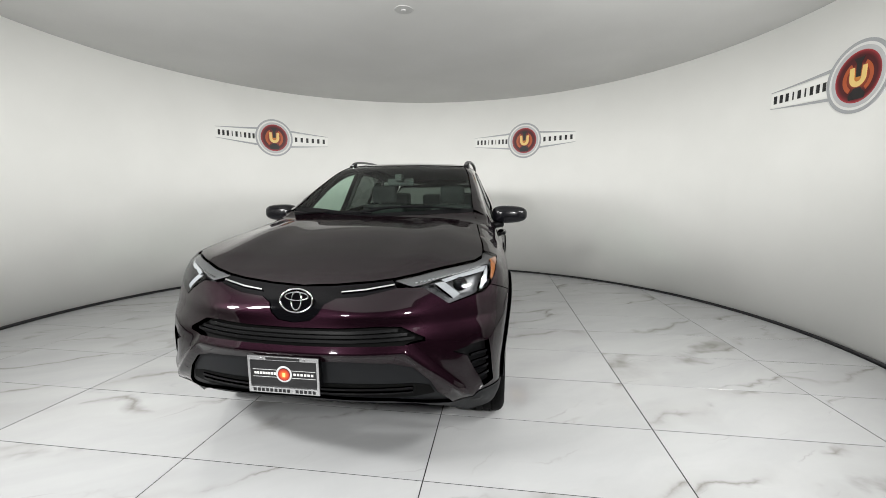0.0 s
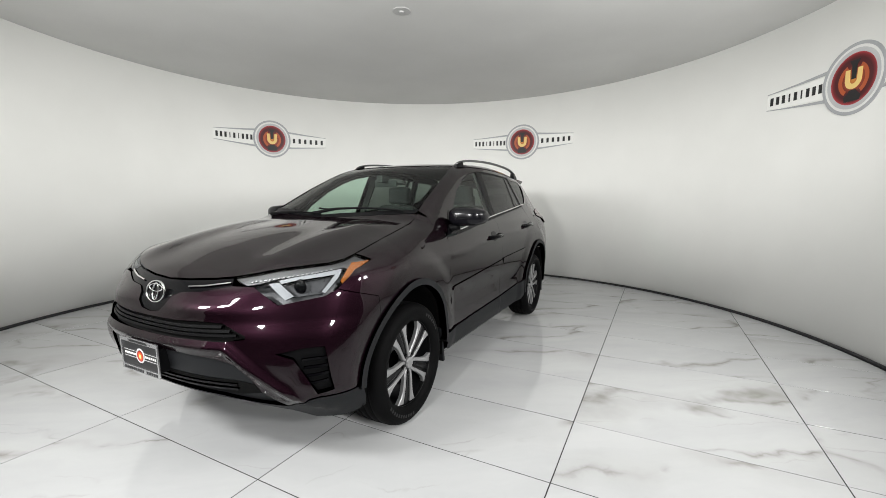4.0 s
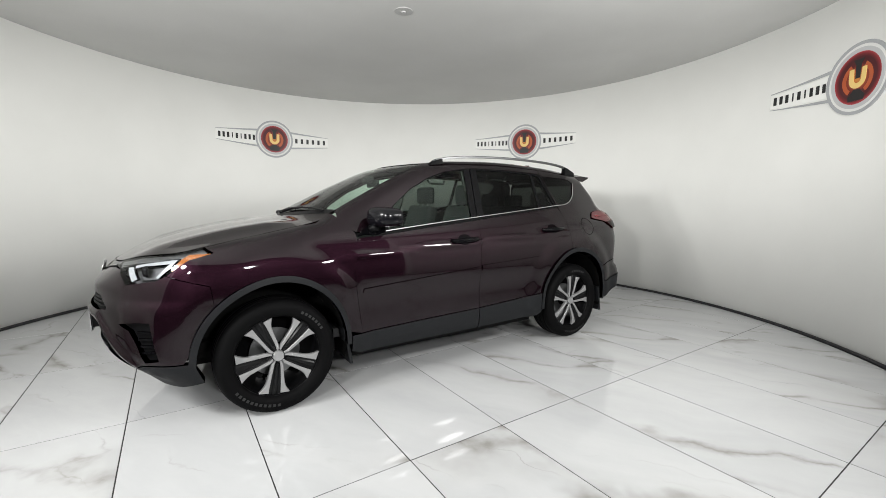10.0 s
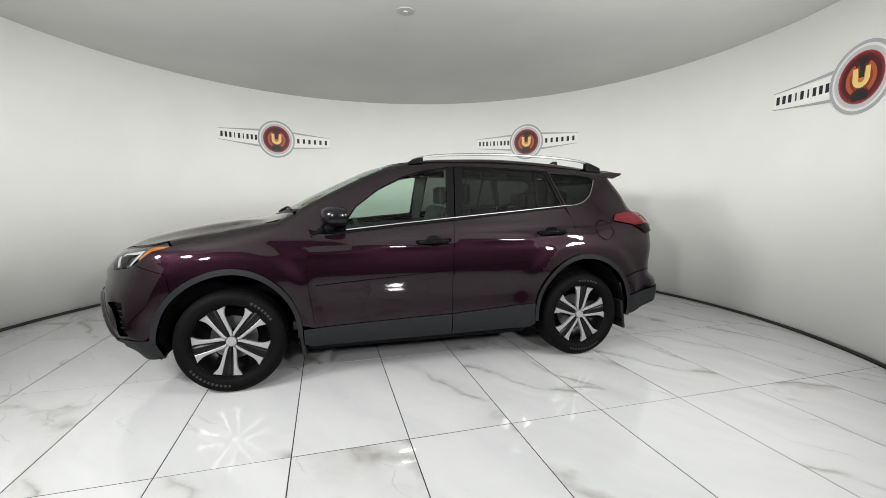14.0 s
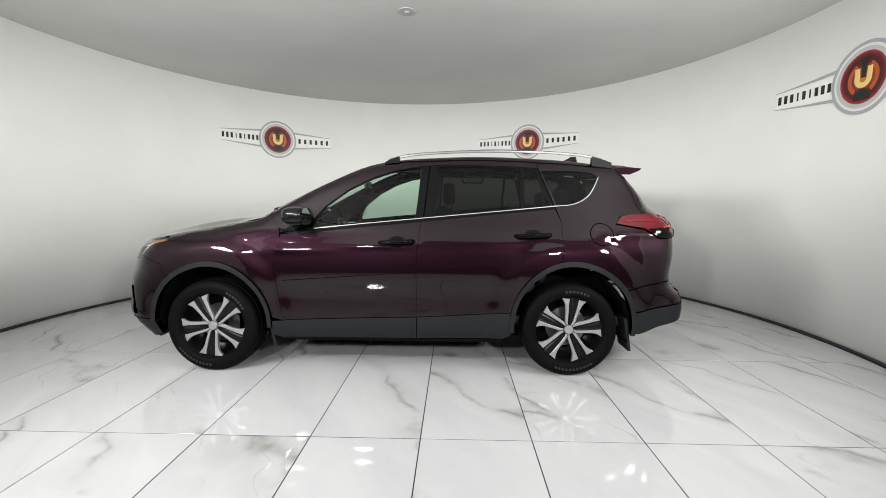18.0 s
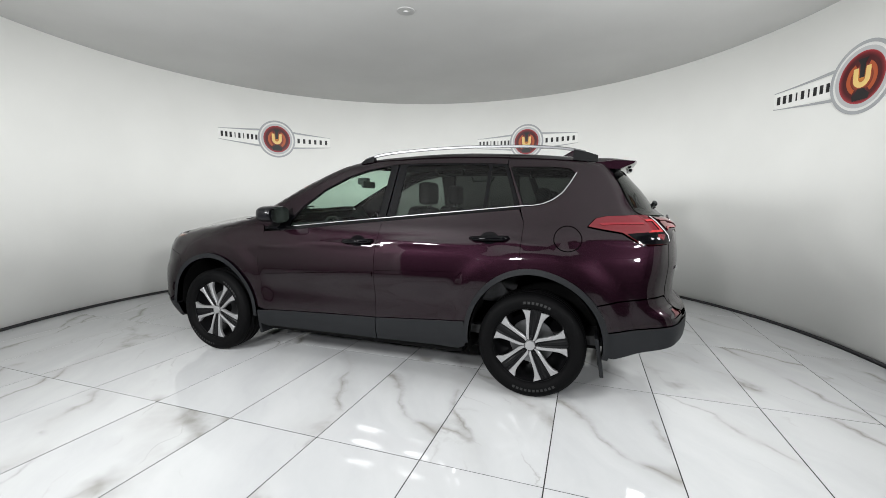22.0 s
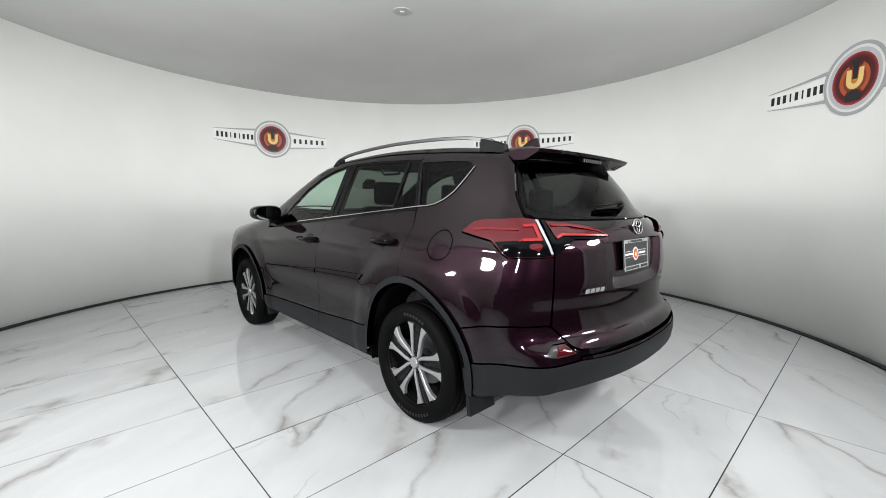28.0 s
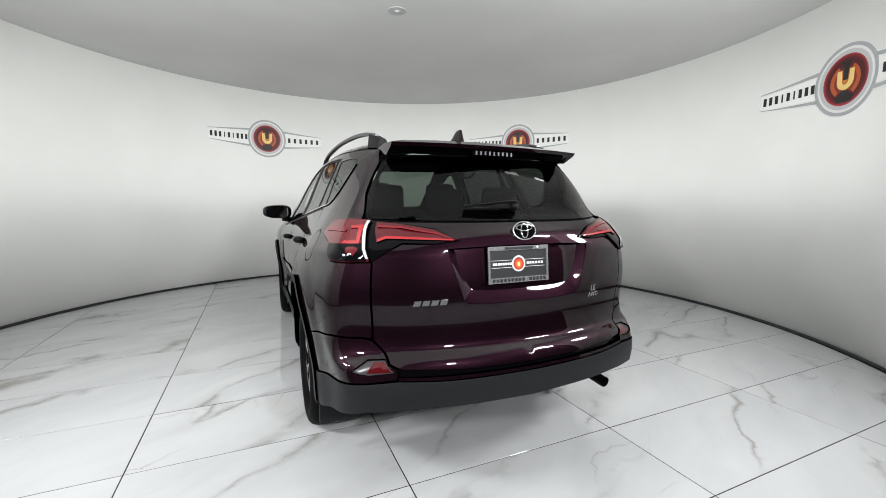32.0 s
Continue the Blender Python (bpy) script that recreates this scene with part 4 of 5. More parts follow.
def curve3(pts, n):
    P = np.array(pts)
    t = np.linspace(0, 1, len(P))
    T = [smooth_line(list(zip(t, P[:, k]))) for k in range(3)]
    return [tuple(float(np.interp(u, *T[k])) for k in range(3)) for u in np.linspace(0, 1, n)]


def foot_bm(pts):
    """A black foot that carries the rail down to the roof."""
    bm = bmesh.new()
    roof = skin_top([(p[0], p[1]) for p in pts])
    rings = []
    for p, q in zip(pts, roof):
        lo, hi, y = float(q[2]) - .012, max(p[2] + .004, float(q[2]) + .004), p[1]
        rings.append([bm.verts.new((p[0], y + a, z)) for a, z in ((-.026, lo), (-.019, hi - .006), (-.012, hi), (.012, hi), (.019, hi - .006), (.026, lo))])
    for a, b in zip(rings, rings[1:]):
        for k in range(6):
            bm.faces.new((a[k], a[(k + 1) % 6], b[(k + 1) % 6], b[k]))
    bm.faces.new(rings[0][::-1])
    bm.faces.new(rings[-1])
    return bm


for sy in (-1, 1):
    pts = [(x, sy * y, z) for x, y, z in curve3(RAIL_P, 40)]
    rail = part("roof_rail", bar_bm(pts[3:36], .014, .009), M_RAIL, car, "satin silver roof rail with black feet")
    part("rail_foot", foot_bm(pts[:9]), M_BLACK, rail)
    part("rail_foot", foot_bm(pts[32:]), M_BLACK, rail)


def spoiler_bm(faces):
    bm = bmesh.new()
    cols = []
    for k in range(25):
        y = -.525 + 1.05 * k / 24
        q = abs(y) / .525
        xt = 1.965 - .035 * q ** 3
        zt = 1.548 + .004 * (1 - q * q)
        xf = 1.69
        zf = float(skin_top([(xf, min(abs(y), .46))])[0][2]) + .006
        zf += (1.543 - zf) * max(0, (q - .876) / .124)
        drop = .012 + .008 * max(0, (q - .8) / .2)
        foot = .075 - .035 * max(0, (q - .7) / .3)
        row = [(xf, zf), ((xf + xt) / 2, (zf + zt) / 2 + .010), (xt, zt), (xt - .012, zt - .016), ((xf + xt) / 2 + .03, zt - .03 - drop), (xf + .06, zf - foot)]
        cols.append([bm.verts.new((a, y, b)) for a, b in row])
    for p, q in zip(cols, cols[1:]):
        for i in faces:
            bm.faces.new((p[i], p[(i + 1) % 6], q[(i + 1) % 6], q[i]))
    if 0 in faces:
        bm.faces.new(cols[0])
        bm.faces.new(cols[-1][::-1])
    bmesh.ops.delete(bm, geom=[v for v in bm.verts if not v.link_faces], context="VERTS")
    return bm


spoiler = part("spoiler", spoiler_bm((0, 1, 2, 5)), M_PAINT, car, "body-coloured roof spoiler")
part("spoiler_lining", spoiler_bm((3, 4)), M_GLOSS, spoiler, "gloss black underside")
part("brake_light", box_bm(1.925, 1.945, -.115, .115, 1.506, 1.528, .004), M_GLOSS, spoiler, "clear ribbed high brake light")
for k in range(9):
    y = -.1 + .025 * k
    part("rib", box_bm(1.942, 1.949, y - .004, y + .004, 1.508, 1.526), M_LAMPBODY, spoiler)

fin = bmesh.new()
fpts = [(1.40, 1.612), (1.46, 1.655), (1.52, 1.690), (1.565, 1.692), (1.585, 1.60), (1.40, 1.60)]
a = [fin.verts.new((x, -.020 if z < 1.62 else -.006, z)) for x, z in fpts]
b = [fin.verts.new((x, .020 if z < 1.62 else .006, z)) for x, z in fpts]
fin.faces.new(a)
fin.faces.new(b[::-1])
for i in range(len(fpts)):
    j = (i + 1) % len(fpts)
    fin.faces.new((a[i], b[i], b[j], a[j]))
part("antenna", fin, M_PAINT, car, "body-coloured shark fin antenna")


def on_top(x, y, up=.0):
    p = skin_top([(x, y)])[0]
    return (x, y, float(p[2]) + up)


for y0, y1, x0 in ((-.58, .10, -1.00), (.02, .62, -1.06)):
    pts = [on_top(x0 - .035 + (.09 * abs(y) / .6), y, .012) for y in np.linspace(y0, y1, 9)]
    wiper = part("wiper", tube(pts, .007, 6), M_BLACK, car, "black windscreen wiper")
    part("wiper_arm", tube([on_top(-1.10 + .09 * abs(y1) / .6, y1, .012), pts[6], pts[4]], [.014, .010, .008], 6), M_BLACK, wiper)


def on_tail(y, z, out=0.0):
    s = tail(abs(y), z)
    p = skin_side([s])[0]
    n = skin_normal(np.array([p]))[0]
    q = p + n * out
    return (float(q[0]), float(math.copysign(q[1], y)) if y else 0.0, float(q[2]))


rw = part("rear_wiper", tube([on_tail(-.235, 1.247, .022), on_tail(-.15, 1.252, .030), on_tail(-.06, 1.258, .036), on_tail(.0, 1.263, .036), on_tail(.03, 1.258, .030)], [.005, .008, .010, .012, .009], 8), M_BLACK, car, "black rear wiper", smooth=True)
part("wiper_blade", tube([on_tail(-.24, 1.240, .008), on_tail(-.05, 1.244, .010), on_tail(.02, 1.244, .010)], .006, 6), M_BLACK, rw)
part("wiper_pivot", tube([on_tail(.012, 1.243, -.002), on_tail(.012, 1.252, .035)], [.020, .017], 10), M_BLACK, rw, smooth=True)


# ---- emblems, plates, badges ----
def facing(p, yaw, tiltdeg=0):
    """A pose whose local x runs to the right and y up on a face that looks along yaw (0: to the tail, 180: to the nose)."""
    return Matrix.Translation(p) @ pose(0, 0, 0, 0, 0, yaw + 90) @ pose(0, 0, 0, 90 - tiltdeg, 0, 0)


def oval_ring(rx, ry, t, d, n=40):
    bm = bmesh.new()
    cols = []
    for k in range(n):
        a = 2 * math.pi * k / n
        c, s = math.cos(a), math.sin(a)
        cols.append([bm.verts.new((r * c if j < 9 else 0, q * s, h)) for j, (r, q, h) in enumerate(((rx, ry, 0), (rx - t * .2, ry - t * .2, d), (rx - t * .8, ry - t * .8, d), (rx - t, ry - t, 0)))])
    for k in range(n):
        p, q = cols[k], cols[(k + 1) % n]
        for i in range(4):
            bm.faces.new((p[i], p[(i + 1) % 4], q[(i + 1) % 4], q[i]))
    return bm


def emblem(pos, yaw, sx, tilt):
    m = facing(pos, yaw, tilt)
    e = part("emblem", oval_ring(.077 * sx, .054 * sx, .0075 * sx, .008), M_CHROME, car, "chrome oval emblem", smooth=True)
    e.matrix_basis = m
    disc = bmesh.new()
    disc.faces.new([disc.verts.new((.070 * sx * math.cos(a), .048 * sx * math.sin(a), .001)) for a in np.linspace(0, 2 * math.pi, 33)[:-1]])
    part("emblem_back", disc, M_GLOSS, e)
    part("emblem_bar", oval_ring(.026 * sx, .043 * sx, .0062 * sx, .007), M_CHROME, e, smooth=True)
    o = part("emblem_bar", oval_ring(.055 * sx, .020 * sx, .0055 * sx, .0075), M_CHROME, e, smooth=True)
    o.location = (0, .018 * sx, 0)


p = skin_side([nose(0, .848)])[0]
emblem((p[0] - .004, 0, .848), 180, 1.0, 12)
p = skin_side([tail(0, 1.148)])[0]
emblem((p[0] + .004, 0, 1.150), 0, .80, 12)


M_BADGE = mat("badge_chrome", (.55, .55, .56), .22, .9)


def frame_bm(w, h, t0, t1, b0, b1, d):
    """A rectangular surround; side bars t0, top bar t1, bottom bar b1."""
    bm = bmesh.new()
    box_bm(-w, -w + t0, -h, h, 0, d, bm=bm)
    box_bm(w - t0, w, -h, h, 0, d, bm=bm)
    box_bm(-w + t0, w - t0, h - t1, h, 0, d, bm=bm)
    box_bm(-w + t0, w - t0, -h, -h + b1, 0, d, bm=bm)
    return bm


def plate(pos, yaw, tilt, silver):
    root = part("licence_plate", box_bm(-.152, .152, -.076, .076, -.006, 0, .002), M_LOGO_BLACK, car, "black dealer plate in a silver surround" if silver else "black dealer plate in a black and silver surround")
    root.matrix_basis = facing(pos, yaw, tilt)
    part("plate_surround", frame_bm(.158, .081, .010, .018, 0, .024, .006), M_PLATEFRAME if silver else M_GLOSS, root, "satin silver surround" if silver else "")
    bars = M_LOGO_BLACK if silver else M_LOGO_GREY
    for k in range(15):
        if k == 9:
            continue
        x = -.132 + .019 * k
        part("bar", box_bm(x - .0065, x + .0065, -.076, -.062, .006, .007), bars, root)
    if silver:
        part("bar", box_bm(-.075, .075, .066, .077, .006, .007), bars, root)
    for x in (-.095, .095):
        part("screw", box_bm(x - .005, x + .005, .066, .075, .006, .009, .002), M_BADGE, root)
    for k in range(8):
        part("bar", box_bm(-.133 + .0125 * k, -.124 + .0125 * k, -.002, .008, 0, .001), M_LOGO_WHITE, root)
    for k in range(6):
        part("bar", box_bm(.043 + .0155 * k, .053 + .0155 * k, -.002, .008, 0, .001), M_LOGO_WHITE, root)
    for yy in (.018, -.014):
        part("line", box_bm(-.14, -.034, yy, yy + .002, 0, .001), M_LOGO_SILVER, root)
        part("line", box_bm(.034, .14, yy, yy + .002, 0, .001), M_LOGO_SILVER, root)
    ring = part("ring", oval_ring(.036, .036, .009, .0015), M_LOGO_SILVER, root)
    d = bmesh.new()
    d.faces.new([d.verts.new((.027 * math.cos(a), .027 * math.sin(a), .0012)) for a in np.linspace(0, 2 * math.pi, 25)[:-1]])
    part("disc", d, M_PLATE_RED, root)
    part("mark", box_bm(-.006, .006, -.010, .008, .0012, .0022), M_LOGO_GOLD, root)
    ring.location.y = .002


M_PLATEFRAME = mat("silver_plate_frame", (.66, .66, .67), .24, .9)
M_PLATE_RED = radial("printed_red_spot", [(.0, (.75, .25, .03)), (.6, (.5, .06, .02)), (1.0, (.2, .01, .01))], .027)
p = skin_side([nose(0, .548)])[0]
plate((p[0] - .028, .03, .546), 180, -2, True)
part("plate_bracket", box_bm(p[0] - .024, p[0] + .02, -.12, .16, .49, .60), M_BLACK, car)
p = skin_side([tail(0, 1.0)])[0]
plate((p[0] - .012, -.033, 1.004), 0, 5, True)




def badge_bars(pos, yaw, w, h, n, slant):
    root = None
    for k in range(n):
        x0, x1 = -w / 2 + w * k / n, -w / 2 + w * (k + .78) / n
        bm = prism([(x0 - slant, -h / 2), (x1 - slant, -h / 2), (x1 + slant, h / 2), (x0 + slant, h / 2)], 0, .004)
        ob = part("badge" if root is None else "bar", bm, M_BADGE, car if root is None else root, "chrome model badge" if root is None else "")
        if root is None:
            ob.matrix_basis = facing(pos, yaw, 0)
            root = ob


q = on_tail(-.445, .860, .001)
badge_bars(q, -10, .150, .021, 4, .004)


def words(text, size, m):
    c = bpy.data.curves.new("lettering", "FONT")
    c.body, c.size, c.extrude, c.align_x = text, size, .0015, "CENTER"
    tmp = bpy.data.objects.new("lettering", c)
    scene.collection.objects.link(tmp)
    me = bpy.data.meshes.new_from_object(tmp.evaluated_get(bpy.context.evaluated_depsgraph_get()))
    bpy.data.objects.remove(tmp)
    me.materials.clear()
    me.materials.append(m)
    return me


for text, zz, yy in (("LE", .845, .418), ("AWD", .815, .424)):
    q = on_tail(yy, zz, .003)
    ob = part("badge", words(text, .041 if text == "LE" else .032, M_BADGE), None, car, "chrome trim badge reading " + text)
    ob.matrix_basis = facing(q, 12, 0)

# exhaust and underbody
ex = tube([(1.9, .54, .34), (2.10, .545, .345), (2.20, .55, .335)], .028, 14, caps=False)
part("exhaust", ex, M_BLACK, car, "short black exhaust tip", smooth=True)
part("underbody", box_bm(-1.50, 1.60, -.56, .56, .195, .36, .04), M_DARK, car)
part("sill_floor", box_bm(-.86, .86, -.79, .79, .215, .40, .03), M_DARK, car)
part("silencer", box_bm(1.55, 2.05, -.1, .60, .30, .42, .05), M_DARK, car)
part("skid_plate", box_bm(-1.98, -1.6, -.56, .56, .30, .42, .05), M_DARK, car)
for sx, xx in ((-1, -.905), (1, 1.735)):
    for sy in (-1, 1):
        y0, y1 = sorted((sy * .66, sy * .855))
        bm = box_bm(xx - .012, xx + .012, y0, y1, .195, .44, .006)
        for v in bm.verts:
            v.co.x += (.44 - v.co.z) * .16
        part("mud_flap", bm, M_CLAD, car, "grey plastic mud flap")


# ---- wheels ----
def tyre_bm():
    prof = [(.240, -.072), (.248, -.096), (.258, -.108), (.276, -.116), (.305, -.121), (.330, -.116), (.350, -.103), (.360, -.088), (.3655, -.070), (.3655, -.052), (.358, -.050), (.358, -.042), (.367, -.040),
            (.368, -.006), (.360, -.004), (.360, .004), (.368, .006), (.367, .040), (.358, .042), (.358, .050), (.3655, .052), (.3655, .070), (.360, .088), (.350, .103), (.330, .116), (.305, .121),
            (.276, .116), (.258, .108), (.248, .096), (.240, .072)]
    return revolve([(.24 + (r - .24) * .867, y) for r, y in prof], 90)


def polar(r, a):
    return (r * math.cos(radians(a)), r * math.sin(radians(a)))


def face_y(r):
    """How far the wheel's face stands out at radius r."""
    return .076 + .014 * math.sin(min(1, r / .245) * math.pi * .72)


# half a spoke: the distance along it, the black channel's half width, and the blade's outer edge
BLADE = [(.034, .0105, .0235), (.052, .0165, .0345), (.075, .0200, .0390), (.105, .0238, .0430), (.140, .0275, .0485), (.170, .0305, .0550), (.192, .0325, .0640), (.208, .0335, .0750),
         (.220, .0340, .0850), (.230, .0345, .0910)]


def blade_mesh(side):
    """One machined blade of a twin spoke, with a bevelled edge along the opening."""
    bm = bmesh.new()
    rows = []
    for x, a, b in BLADE:
        bev = min(.004, (b - a) * .2)
        sec = []
        for v, dy in ((a, .014), (a, .0015), (a + .0018, 0), (b - bev, 0), (b, .004), (b, .024)):
            r = math.hypot(x, v)
            k = min(1.0, .2425 / r)
            sec.append(bm.verts.new((x * k, -face_y(min(r, .2425)) + dy, side * v * k)))
        rows.append(sec)
    for p, q in zip(rows, rows[1:]):
        for k in range(5):
            bm.faces.new((p[k], p[k + 1], q[k + 1], q[k]))
    bm.faces.new(rows[0])
    bm.faces.new(rows[-1][::-1])
    return from_bm("spoke", bm, M_ALLOY)


def channel_mesh():
    """The gloss black hollow between the two blades, with a raised rib."""
    bm = bmesh.new()
    rows = []
    for x, a, _ in BLADE + [(.2425, .025, 0)]:
        y = -face_y(x)
        rows.append([bm.verts.new((x, y + dy, v)) for v, dy in ((-a - .001, .010), (-a * .55, .013), (-a * .3, .008), (a * .3, .008), (a * .55, .013), (a + .001, .010))])
    for p, q in zip(rows, rows[1:]):
        for k in range(5):
            bm.faces.new((p[k], p[k + 1], q[k + 1], q[k]))
    return from_bm("spoke_channel", bm, M_WHEELBLACK)


T_ME = from_bm("tyre", tyre_bm(), M_TYRE, True)
RIM_ME = from_bm("rim", revolve([(.245, .09), (.244, -.088), (.248, -.094), (.251, -.088), (.246, -.074), (.240, -.050), (.232, .06), (.10, .062), (.0, .062)], 60), M_WHEELBLACK, True)
BLADES = (blade_mesh(-1), blade_mesh(1))
CHANNEL = channel_mesh()
CAP_ME = from_bm("centre_cap", revolve([(.034, -.070), (.034, -.086), (.030, -.092), (.0, -.094)], 10), M_ALLOY)
DISC_ME = from_bm("brake_disc", revolve([(.150, .03), (.150, .018), (.06, .018), (.06, .03)], 40), M_SATIN)
NUT_ME = from_bm("wheel_nut", revolve([(.010, -.072), (.010, -.084), (.0, -.086)], 6), M_WHEELBLACK)
mk = bmesh.new()
for base, count in ((205, 11), (20, 7)):
    for k in range(count):
        a = base + 5.2 * k
        w = 1.6
        vs = []
        for r, aa in ((.283, a - w), (.283, a + w), (.300, a + w), (.300, a - w)):
            x, z = polar(r, aa)
            vs.append(mk.verts.new((x, -.1225, z)))
        mk.faces.new(vs)
MARK_ME = from_bm("sidewall_mark", mk, mat("worn_rubber_marking", (.0048, .0048, .0052), .7))

for sx, spin, track in ((-1, -10, .780), (1, -46, .762)):
    for sy in (-1, 1):
        wheel = part("wheel", RIM_ME.copy(), None, car, "black and machined alloy five-spoke wheel")
        wheel.matrix_basis = pose(sx * WB, sy * track, HUB_Z, 0, 0, 0 if sy < 0 else 180) @ pose(0, 0, 0, 0, spin, 0)
        part("tyre", T_ME, None, wheel, "black rubber tyre")
        tagged(part("sidewall_mark", MARK_ME, None, wheel), kind="stuff")
        for k in range(5):
            for nm, me in (("spoke", BLADES[0]), ("spoke", BLADES[1]), ("spoke_channel", CHANNEL)):
                ob = part(nm, me, None, wheel)
                ob.matrix_basis = pose(0, 0, 0, 0, 72 * k + 36, 0)
            ob = part("wheel_nut", NUT_ME, None, wheel)
            x, z = polar(.06, 72 * k + 36)
            ob.location = (x, 0, z)
        part("centre_cap", CAP_ME, None, wheel, "grey centre cap")
        part("brake_disc", DISC_ME, None, wheel)


# ---- cabin ----
panel("door_card", [(-.80, .42), (-.80, 1.02), (-.60, 1.05), (.24, 1.13), (1.2, 1.22), (1.9, 1.18), (1.9, .80)] + arc(WB, ACZ, .50, 55, 172, 16, .53) + [(.82, .42)], M_CABIN, car, lift=-.055, depth=0, gap=0, step=.12)
panel("headliner", [(-.10, 0), (-.05, -.30), (.06, -.46), (.6, -.49), (1.2, -.48), (1.66, -.43), (1.69, 0)], M_HEADLINER, car, "cloth headliner, its grey darkened for cabin shade", sides="C", skin=skin_top, lift=-.035, depth=0, gap=0, step=.1)
panel("pillar_trim", [(.215, 1.56), (.34, 1.56), (.30, 1.13), (.21, 1.12)], M_HEADLINER, car, lift=-.035, depth=.01, gap=0)
panel("cargo_trim", [(1.10, 1.53), (1.16, 1.53), (1.25, 1.25), (1.19, 1.24)], M_CABIN, car, lift=-.035, depth=.01, gap=0)
part("cabin_floor", box_bm(-.95, 2.0, -.74, .74, .36, .42), M_CABIN, car)
part("cargo_cover", box_bm(1.35, 2.02, -.60, .60, .98, 1.0), M_CABIN, car)
dash = box_bm(-1.10, -.52, -.70, .70, .72, 1.04, .06, 4)
for v in dash.verts:
    if v.co.z > .95:
        v.co.z -= max(0, v.co.x + .80) * .35 - .03
part("dashboard", dash, M_CABIN, car, "dark grey dashboard", smooth=True)
part("console", box_bm(-.55, .35, -.12, .12, .42, .68, .03), M_CABIN, car)
wh = bmesh.new()
pr = [(.18 + .014 * math.cos(a), .014 * math.sin(a)) for a in np.linspace(0, 2 * math.pi, 9)[:-1]]
revolve(pr, 36, wh, axis="z", close=True)
box_bm(-.05, .05, -.045, .045, -.02, .01, .01, bm=wh)
box_bm(-.18, .18, -.012, .012, -.008, .004, bm=wh)
sw = part("steering_wheel", wh, M_CABIN, car, "dark steering wheel", smooth=True)
sw.matrix_basis = pose(-.40, -.37, .98, 0, 62, 0)
part("steering_column", tube([(-.75, -.37, .85), (-.42, -.37, .97)], .04, 10), M_CABIN, car)
part("inside_mirror", box_bm(-.335, -.31, -.115, .115, 1.405, 1.468, .012), M_CABIN, car, "dark inside mirror")
part("mirror_stalk", box_bm(-.42, -.32, -.03, .03, 1.44, 1.50, .01), M_CABIN, car)


def seat(x, y, w, back):
    root = part("seat_cushion", box_bm(x - .24, x + .26, y - w, y + w, .56, .72, .05, 3), M_FABRIC, car, "charcoal cloth seat", smooth=True)
    b = box_bm(-.06, .07, -w, w, 0, .60, .05, 3)
    for v in b.verts:
        v.co.y *= 1 - .16 * max(0, v.co.z - .25) / .35
    ob = part("backrest", b, M_FABRIC, root, smooth=True)
    ob.matrix_basis = pose(x + .26, y, .66, 0, back, 0)
    return root


def headrest(x, y, z, w=.125):
    part("headrest", box_bm(x - .045, x + .05, y - w, y + w, z, z + .18, .045, 3), M_FABRIC, car, smooth=True)
    for d in (-.05, .05):
        part("headrest_post", tube([(x, y + d, z - .09), (x, y + d, z + .03)], .006, 6), M_SATIN, car)


for y in (-.36, .36):
    seat(-.02, y, .25, 16)
    headrest(.43, y, 1.255)
seat(.86, 0, .62, 18)
for y in (-.40, 0, .40):
    headrest(1.34, y, 1.20 if y else 1.18, .12)
for y in (-.62, .62):
    part("grab_handle", tube([(.55, y * .84, 1.52), (.57, y * .80, 1.48), (.75, y * .80, 1.48), (.77, y * .84, 1.52)], .01, 6), M_HEADLINER, car)


# ---- wall signs and ceiling plate ----
SIGN_K = .955      # size of the wall signs


def bend(pts3):
    return [((R_ROOM - d) * math.sin(SIGN_K * u / R_ROOM), (R_ROOM - d) * math.cos(SIGN_K * u / R_ROOM) - R_ROOM, SIGN_K * v) for u, v, d in pts3]


def curved_bm(outline, d0, d1, step=.06, holes=()):
    """A thin plate bent to the wall, from depth d0 to d1 off it."""
    loops = [dense(outline, step)] + [dense(h, step) for h in holes]
    V, F = fill(loops, step * 1.6)
    bm = bmesh.new()
    top = [bm.verts.new(p) for p in bend([(u, v, d1) for u, v in V])]
    for f in F:
        try:
            bm.faces.new([top[i] for i in f])
        except ValueError:
            pass
    for l in loops:
        a = [bm.verts.new(p) for p in bend([(u, v, d1) for u, v in l])]
        b = [bm.verts.new(p) for p in bend([(u, v, d0) for u, v in l])]
        for i in range(len(l)):
            j = (i + 1) % len(l)
            bm.faces.new((a[i], a[j], b[j], b[i]))
    bmesh.ops.remove_doubles(bm, verts=bm.verts, dist=1e-5)
    return bm


def circle(r, n=48):
    return [(r * math.cos(2 * math.pi * k / n), r * math.sin(2 * math.pi * k / n)) for k in range(n)]


def wing(sg, x0, x1, h0, h1, t):
    return ([(sg * x0, h0), (sg * x1, h1), (sg * x1, h1 - t * .3), (sg * x0, h0 - t)] if sg > 0 else [(sg * x1, h1), (sg * x0, h0), (sg * x0, h0 - t), (sg * x1, h1 - t * .3)])


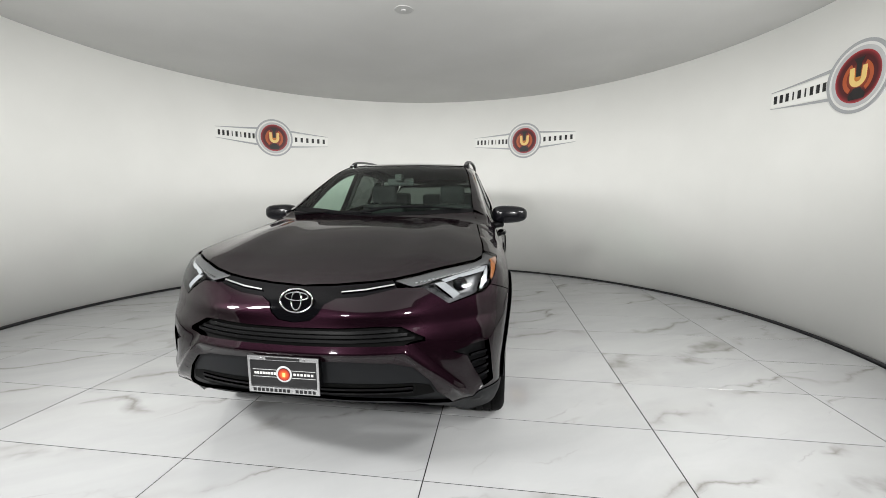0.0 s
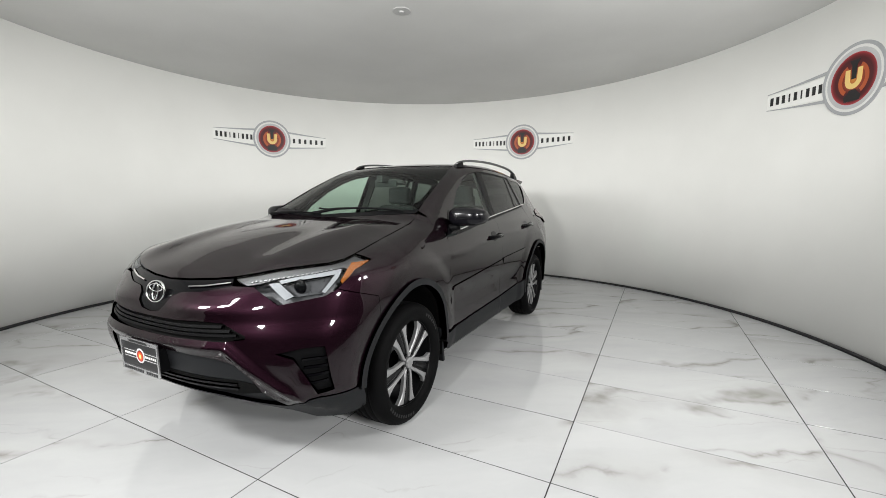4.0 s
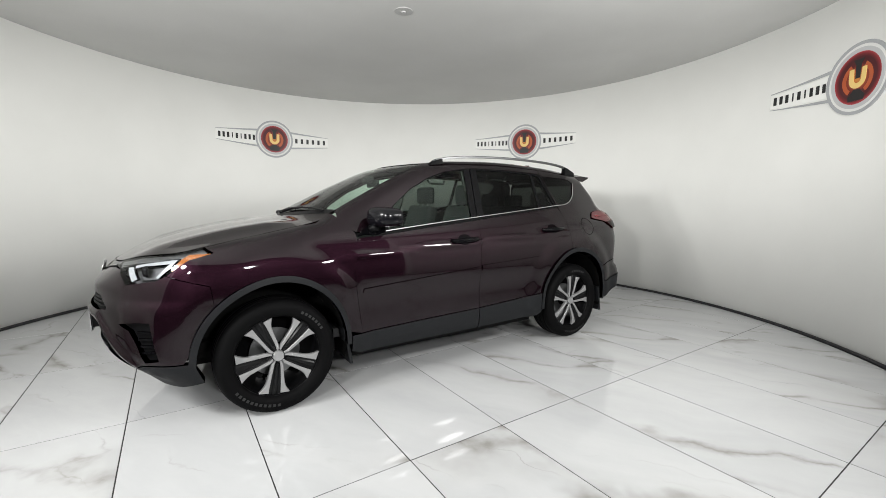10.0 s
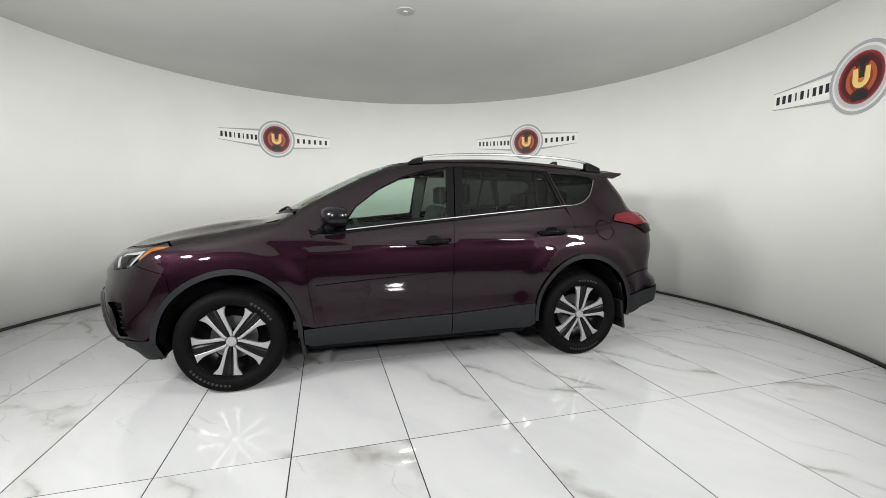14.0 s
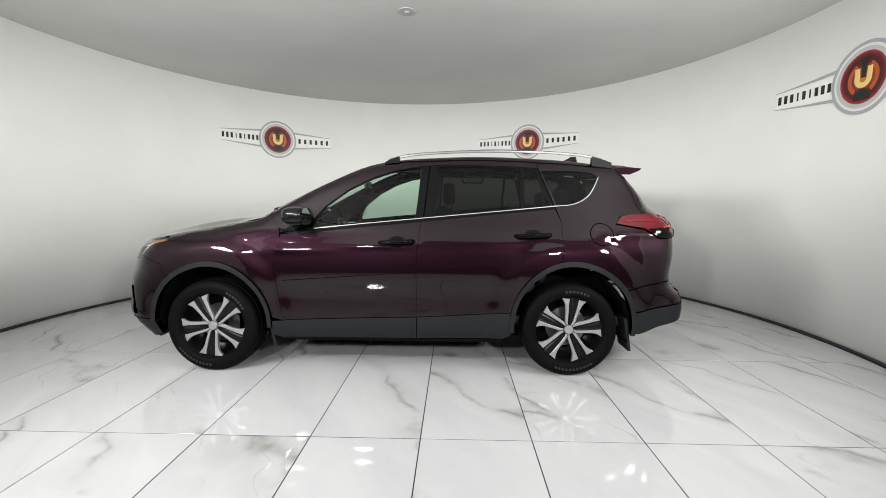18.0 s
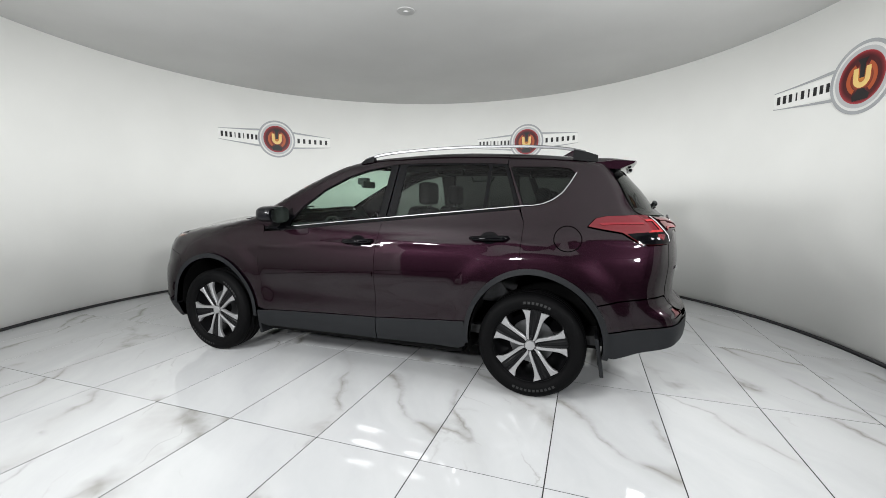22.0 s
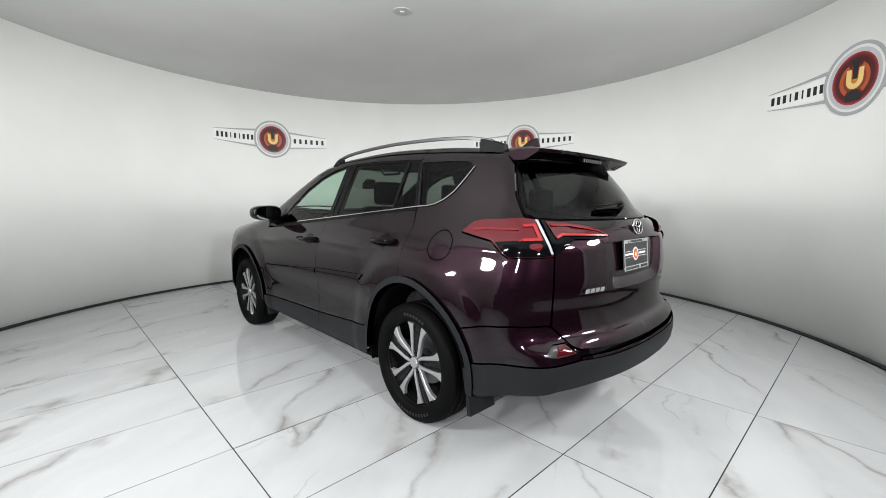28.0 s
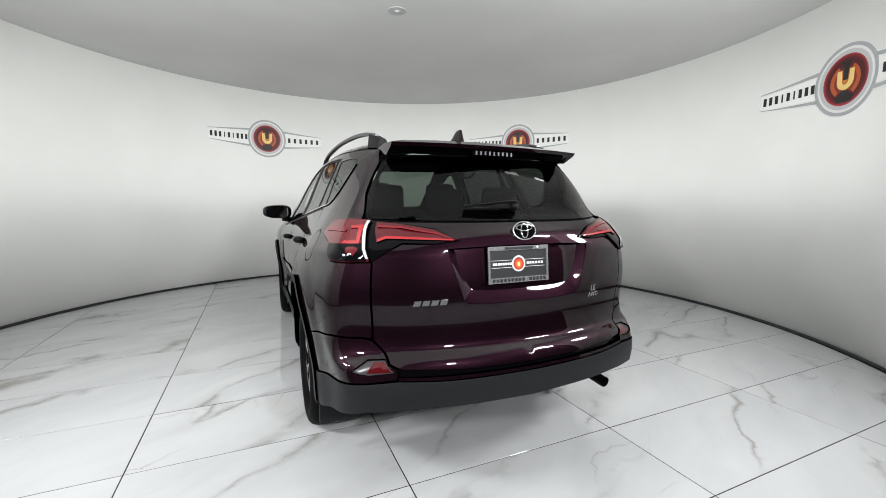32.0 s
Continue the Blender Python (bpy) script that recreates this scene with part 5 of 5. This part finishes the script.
def wall_sign():
    sign = new("wall_sign")
    part("border", curved_bm(circle(.315), .001, .008, holes=[circle(.286)]), M_LOGO_GREY, sign, "grey outline ring")
    part("face", curved_bm(circle(.286), .001, .006, holes=[circle(.226)]), M_LOGO_WHITE, sign, "silver-white ring")
    part("inner_ring", curved_bm(circle(.262), .006, .009, holes=[circle(.226)]), M_LOGO_SILVER, sign, "brushed silver ring")
    part("disc", curved_bm(circle(.226), .001, .007), M_SIGN_RED, sign, "deep red shaded disc with a bright rim")
    part("dark_foot", curved_bm([(-.075, -.195), (.075, -.195), (.085, -.150), (.045, -.115), (.035, -.095), (-.035, -.095), (-.045, -.115), (-.085, -.150)], .007, .0085), M_LOGO_BLACK, sign)
    hs = arc(0, -.005, .082, 180, 360, 18) + [(.084, .088), (.040, .088)] + arc(0, -.005, .036, 360, 180, 12) + [(-.040, .088), (-.084, .088)]
    part("horseshoe", curved_bm(hs, .007, .011, .03), M_LOGO_GOLD, sign, "golden horseshoe shape")
    part("slot", curved_bm([(-.024, .0), (.024, .0), (.026, .120), (.055, .165), (-.055, .165), (-.026, .120)], .007, .0085), M_LOGO_BLACK, sign)
    for sg in (-1, 1):
        ember = arc(0, -.005, .150, -90 + sg * 35, -90 + sg * 150, 16) + arc(0, -.005, .112, -90 + sg * 150, -90 + sg * 35, 16)
        part("ember", curved_bm(ember[::sg], .007, .0085, .03), M_EMBER, sign, "glowing orange painted arc")
    for sg in (-1, 1):
        part("band", curved_bm([(sg * .30, -.105), (sg * .94, -.07), (sg * .94, .07), (sg * .30, .105)][::sg], .0005, .003), M_WALL, sign)
        for up in (1, -1):
            o = [(sg * .27, up * .150), (sg * .94, up * .088), (sg * .94, up * .083), (sg * .29, up * .118)]
            part("line", curved_bm(o, .001, .007), M_LOGO_GREY, sign)
    for k in range(9):
        x = -.885 + .068 * k
        w = .007 if k in (3, 5) else .017
        part("bar", curved_bm([(x - w, -.042), (x + w, -.042), (x + w, .042), (x - w, .042)], .003, .007), M_LOGO_BLACK, sign)
    for k in range(6):
        x = .375 + .098 * k
        part("bar", curved_bm([(x - .020, -.040), (x + .020, -.040), (x + .020, .040), (x - .020, .040)], .003, .007), M_LOGO_BLACK, sign)
    return sign


M_SIGN_RED = radial("shaded_red_disc", [(.0, (.60, .24, .04)), (.34, (.34, .06, .02)), (.55, (.09, .006, .009)), (.80, (.06, .005, .008)), (.90, (.16, .012, .016)), (1.0, (.40, .035, .045))], .216)
M_EMBER = mat("printed_orange", (.42, .085, .025), .4)
sign0 = wall_sign()
SIGNS = [(-37.85, 2.312), (27.40, 2.340), (93.60, 2.346)]


def sign_pose(az, z):
    return pose(AXIS.x + R_ROOM * math.sin(radians(az)), AXIS.y + R_ROOM * math.cos(radians(az)), z, 0, 0, -az)


sign0.matrix_basis = sign_pose(*SIGNS[0])
tagged(sign0, "raised dealer sign with red disc and grey wings", "wall sign", "wall signs")
for az, z in SIGNS[1:]:
    copy_thing(sign0, sign_pose(az, z))
M_CPLATE = grain(mat("grey_plate_paint", (.40, .40, .394)), 30, .6, .8)
cp = new("ceiling_plate", from_bm("ceiling_plate", revolve([(.0, -.016), (.02, -.016), (.025, -.006), (.085, -.005), (.09, .004), (0, .004)], 32, axis="z"), M_CPLATE))
cp.location = (AXIS.x + .02, AXIS.y + .22, H_ROOM)
tagged(cp, "small round grey plate on the ceiling", "ceiling plate")


# ---- what moves ----
TURN = [(0, 82.45), (2, 72.6), (4, 62.6), (6, 52.69), (7.5, 45.25), (9, 38.05), (11, 29.2), (13, 20.57), (16, 7.55), (19, -5.4),
        (21, -14.2), (23, -23.16), (25, -32.2), (28, -46.17), (30, -56.2), (32, -66.62)]


def turn_pose(t):
    T, V = smooth_line(TURN)
    return pose(AXIS.x, AXIS.y, 0, 0, 0, float(np.interp(t, T, V)))


def motions():
    rows = [(t, turn_pose(t)) for t in range(33)]
    walk(turntable, rows)
    walk(car, rows)


for ob in car.children:
    ob.matrix_basis = body_at @ ob.matrix_basis
lay_tiles()
motions()
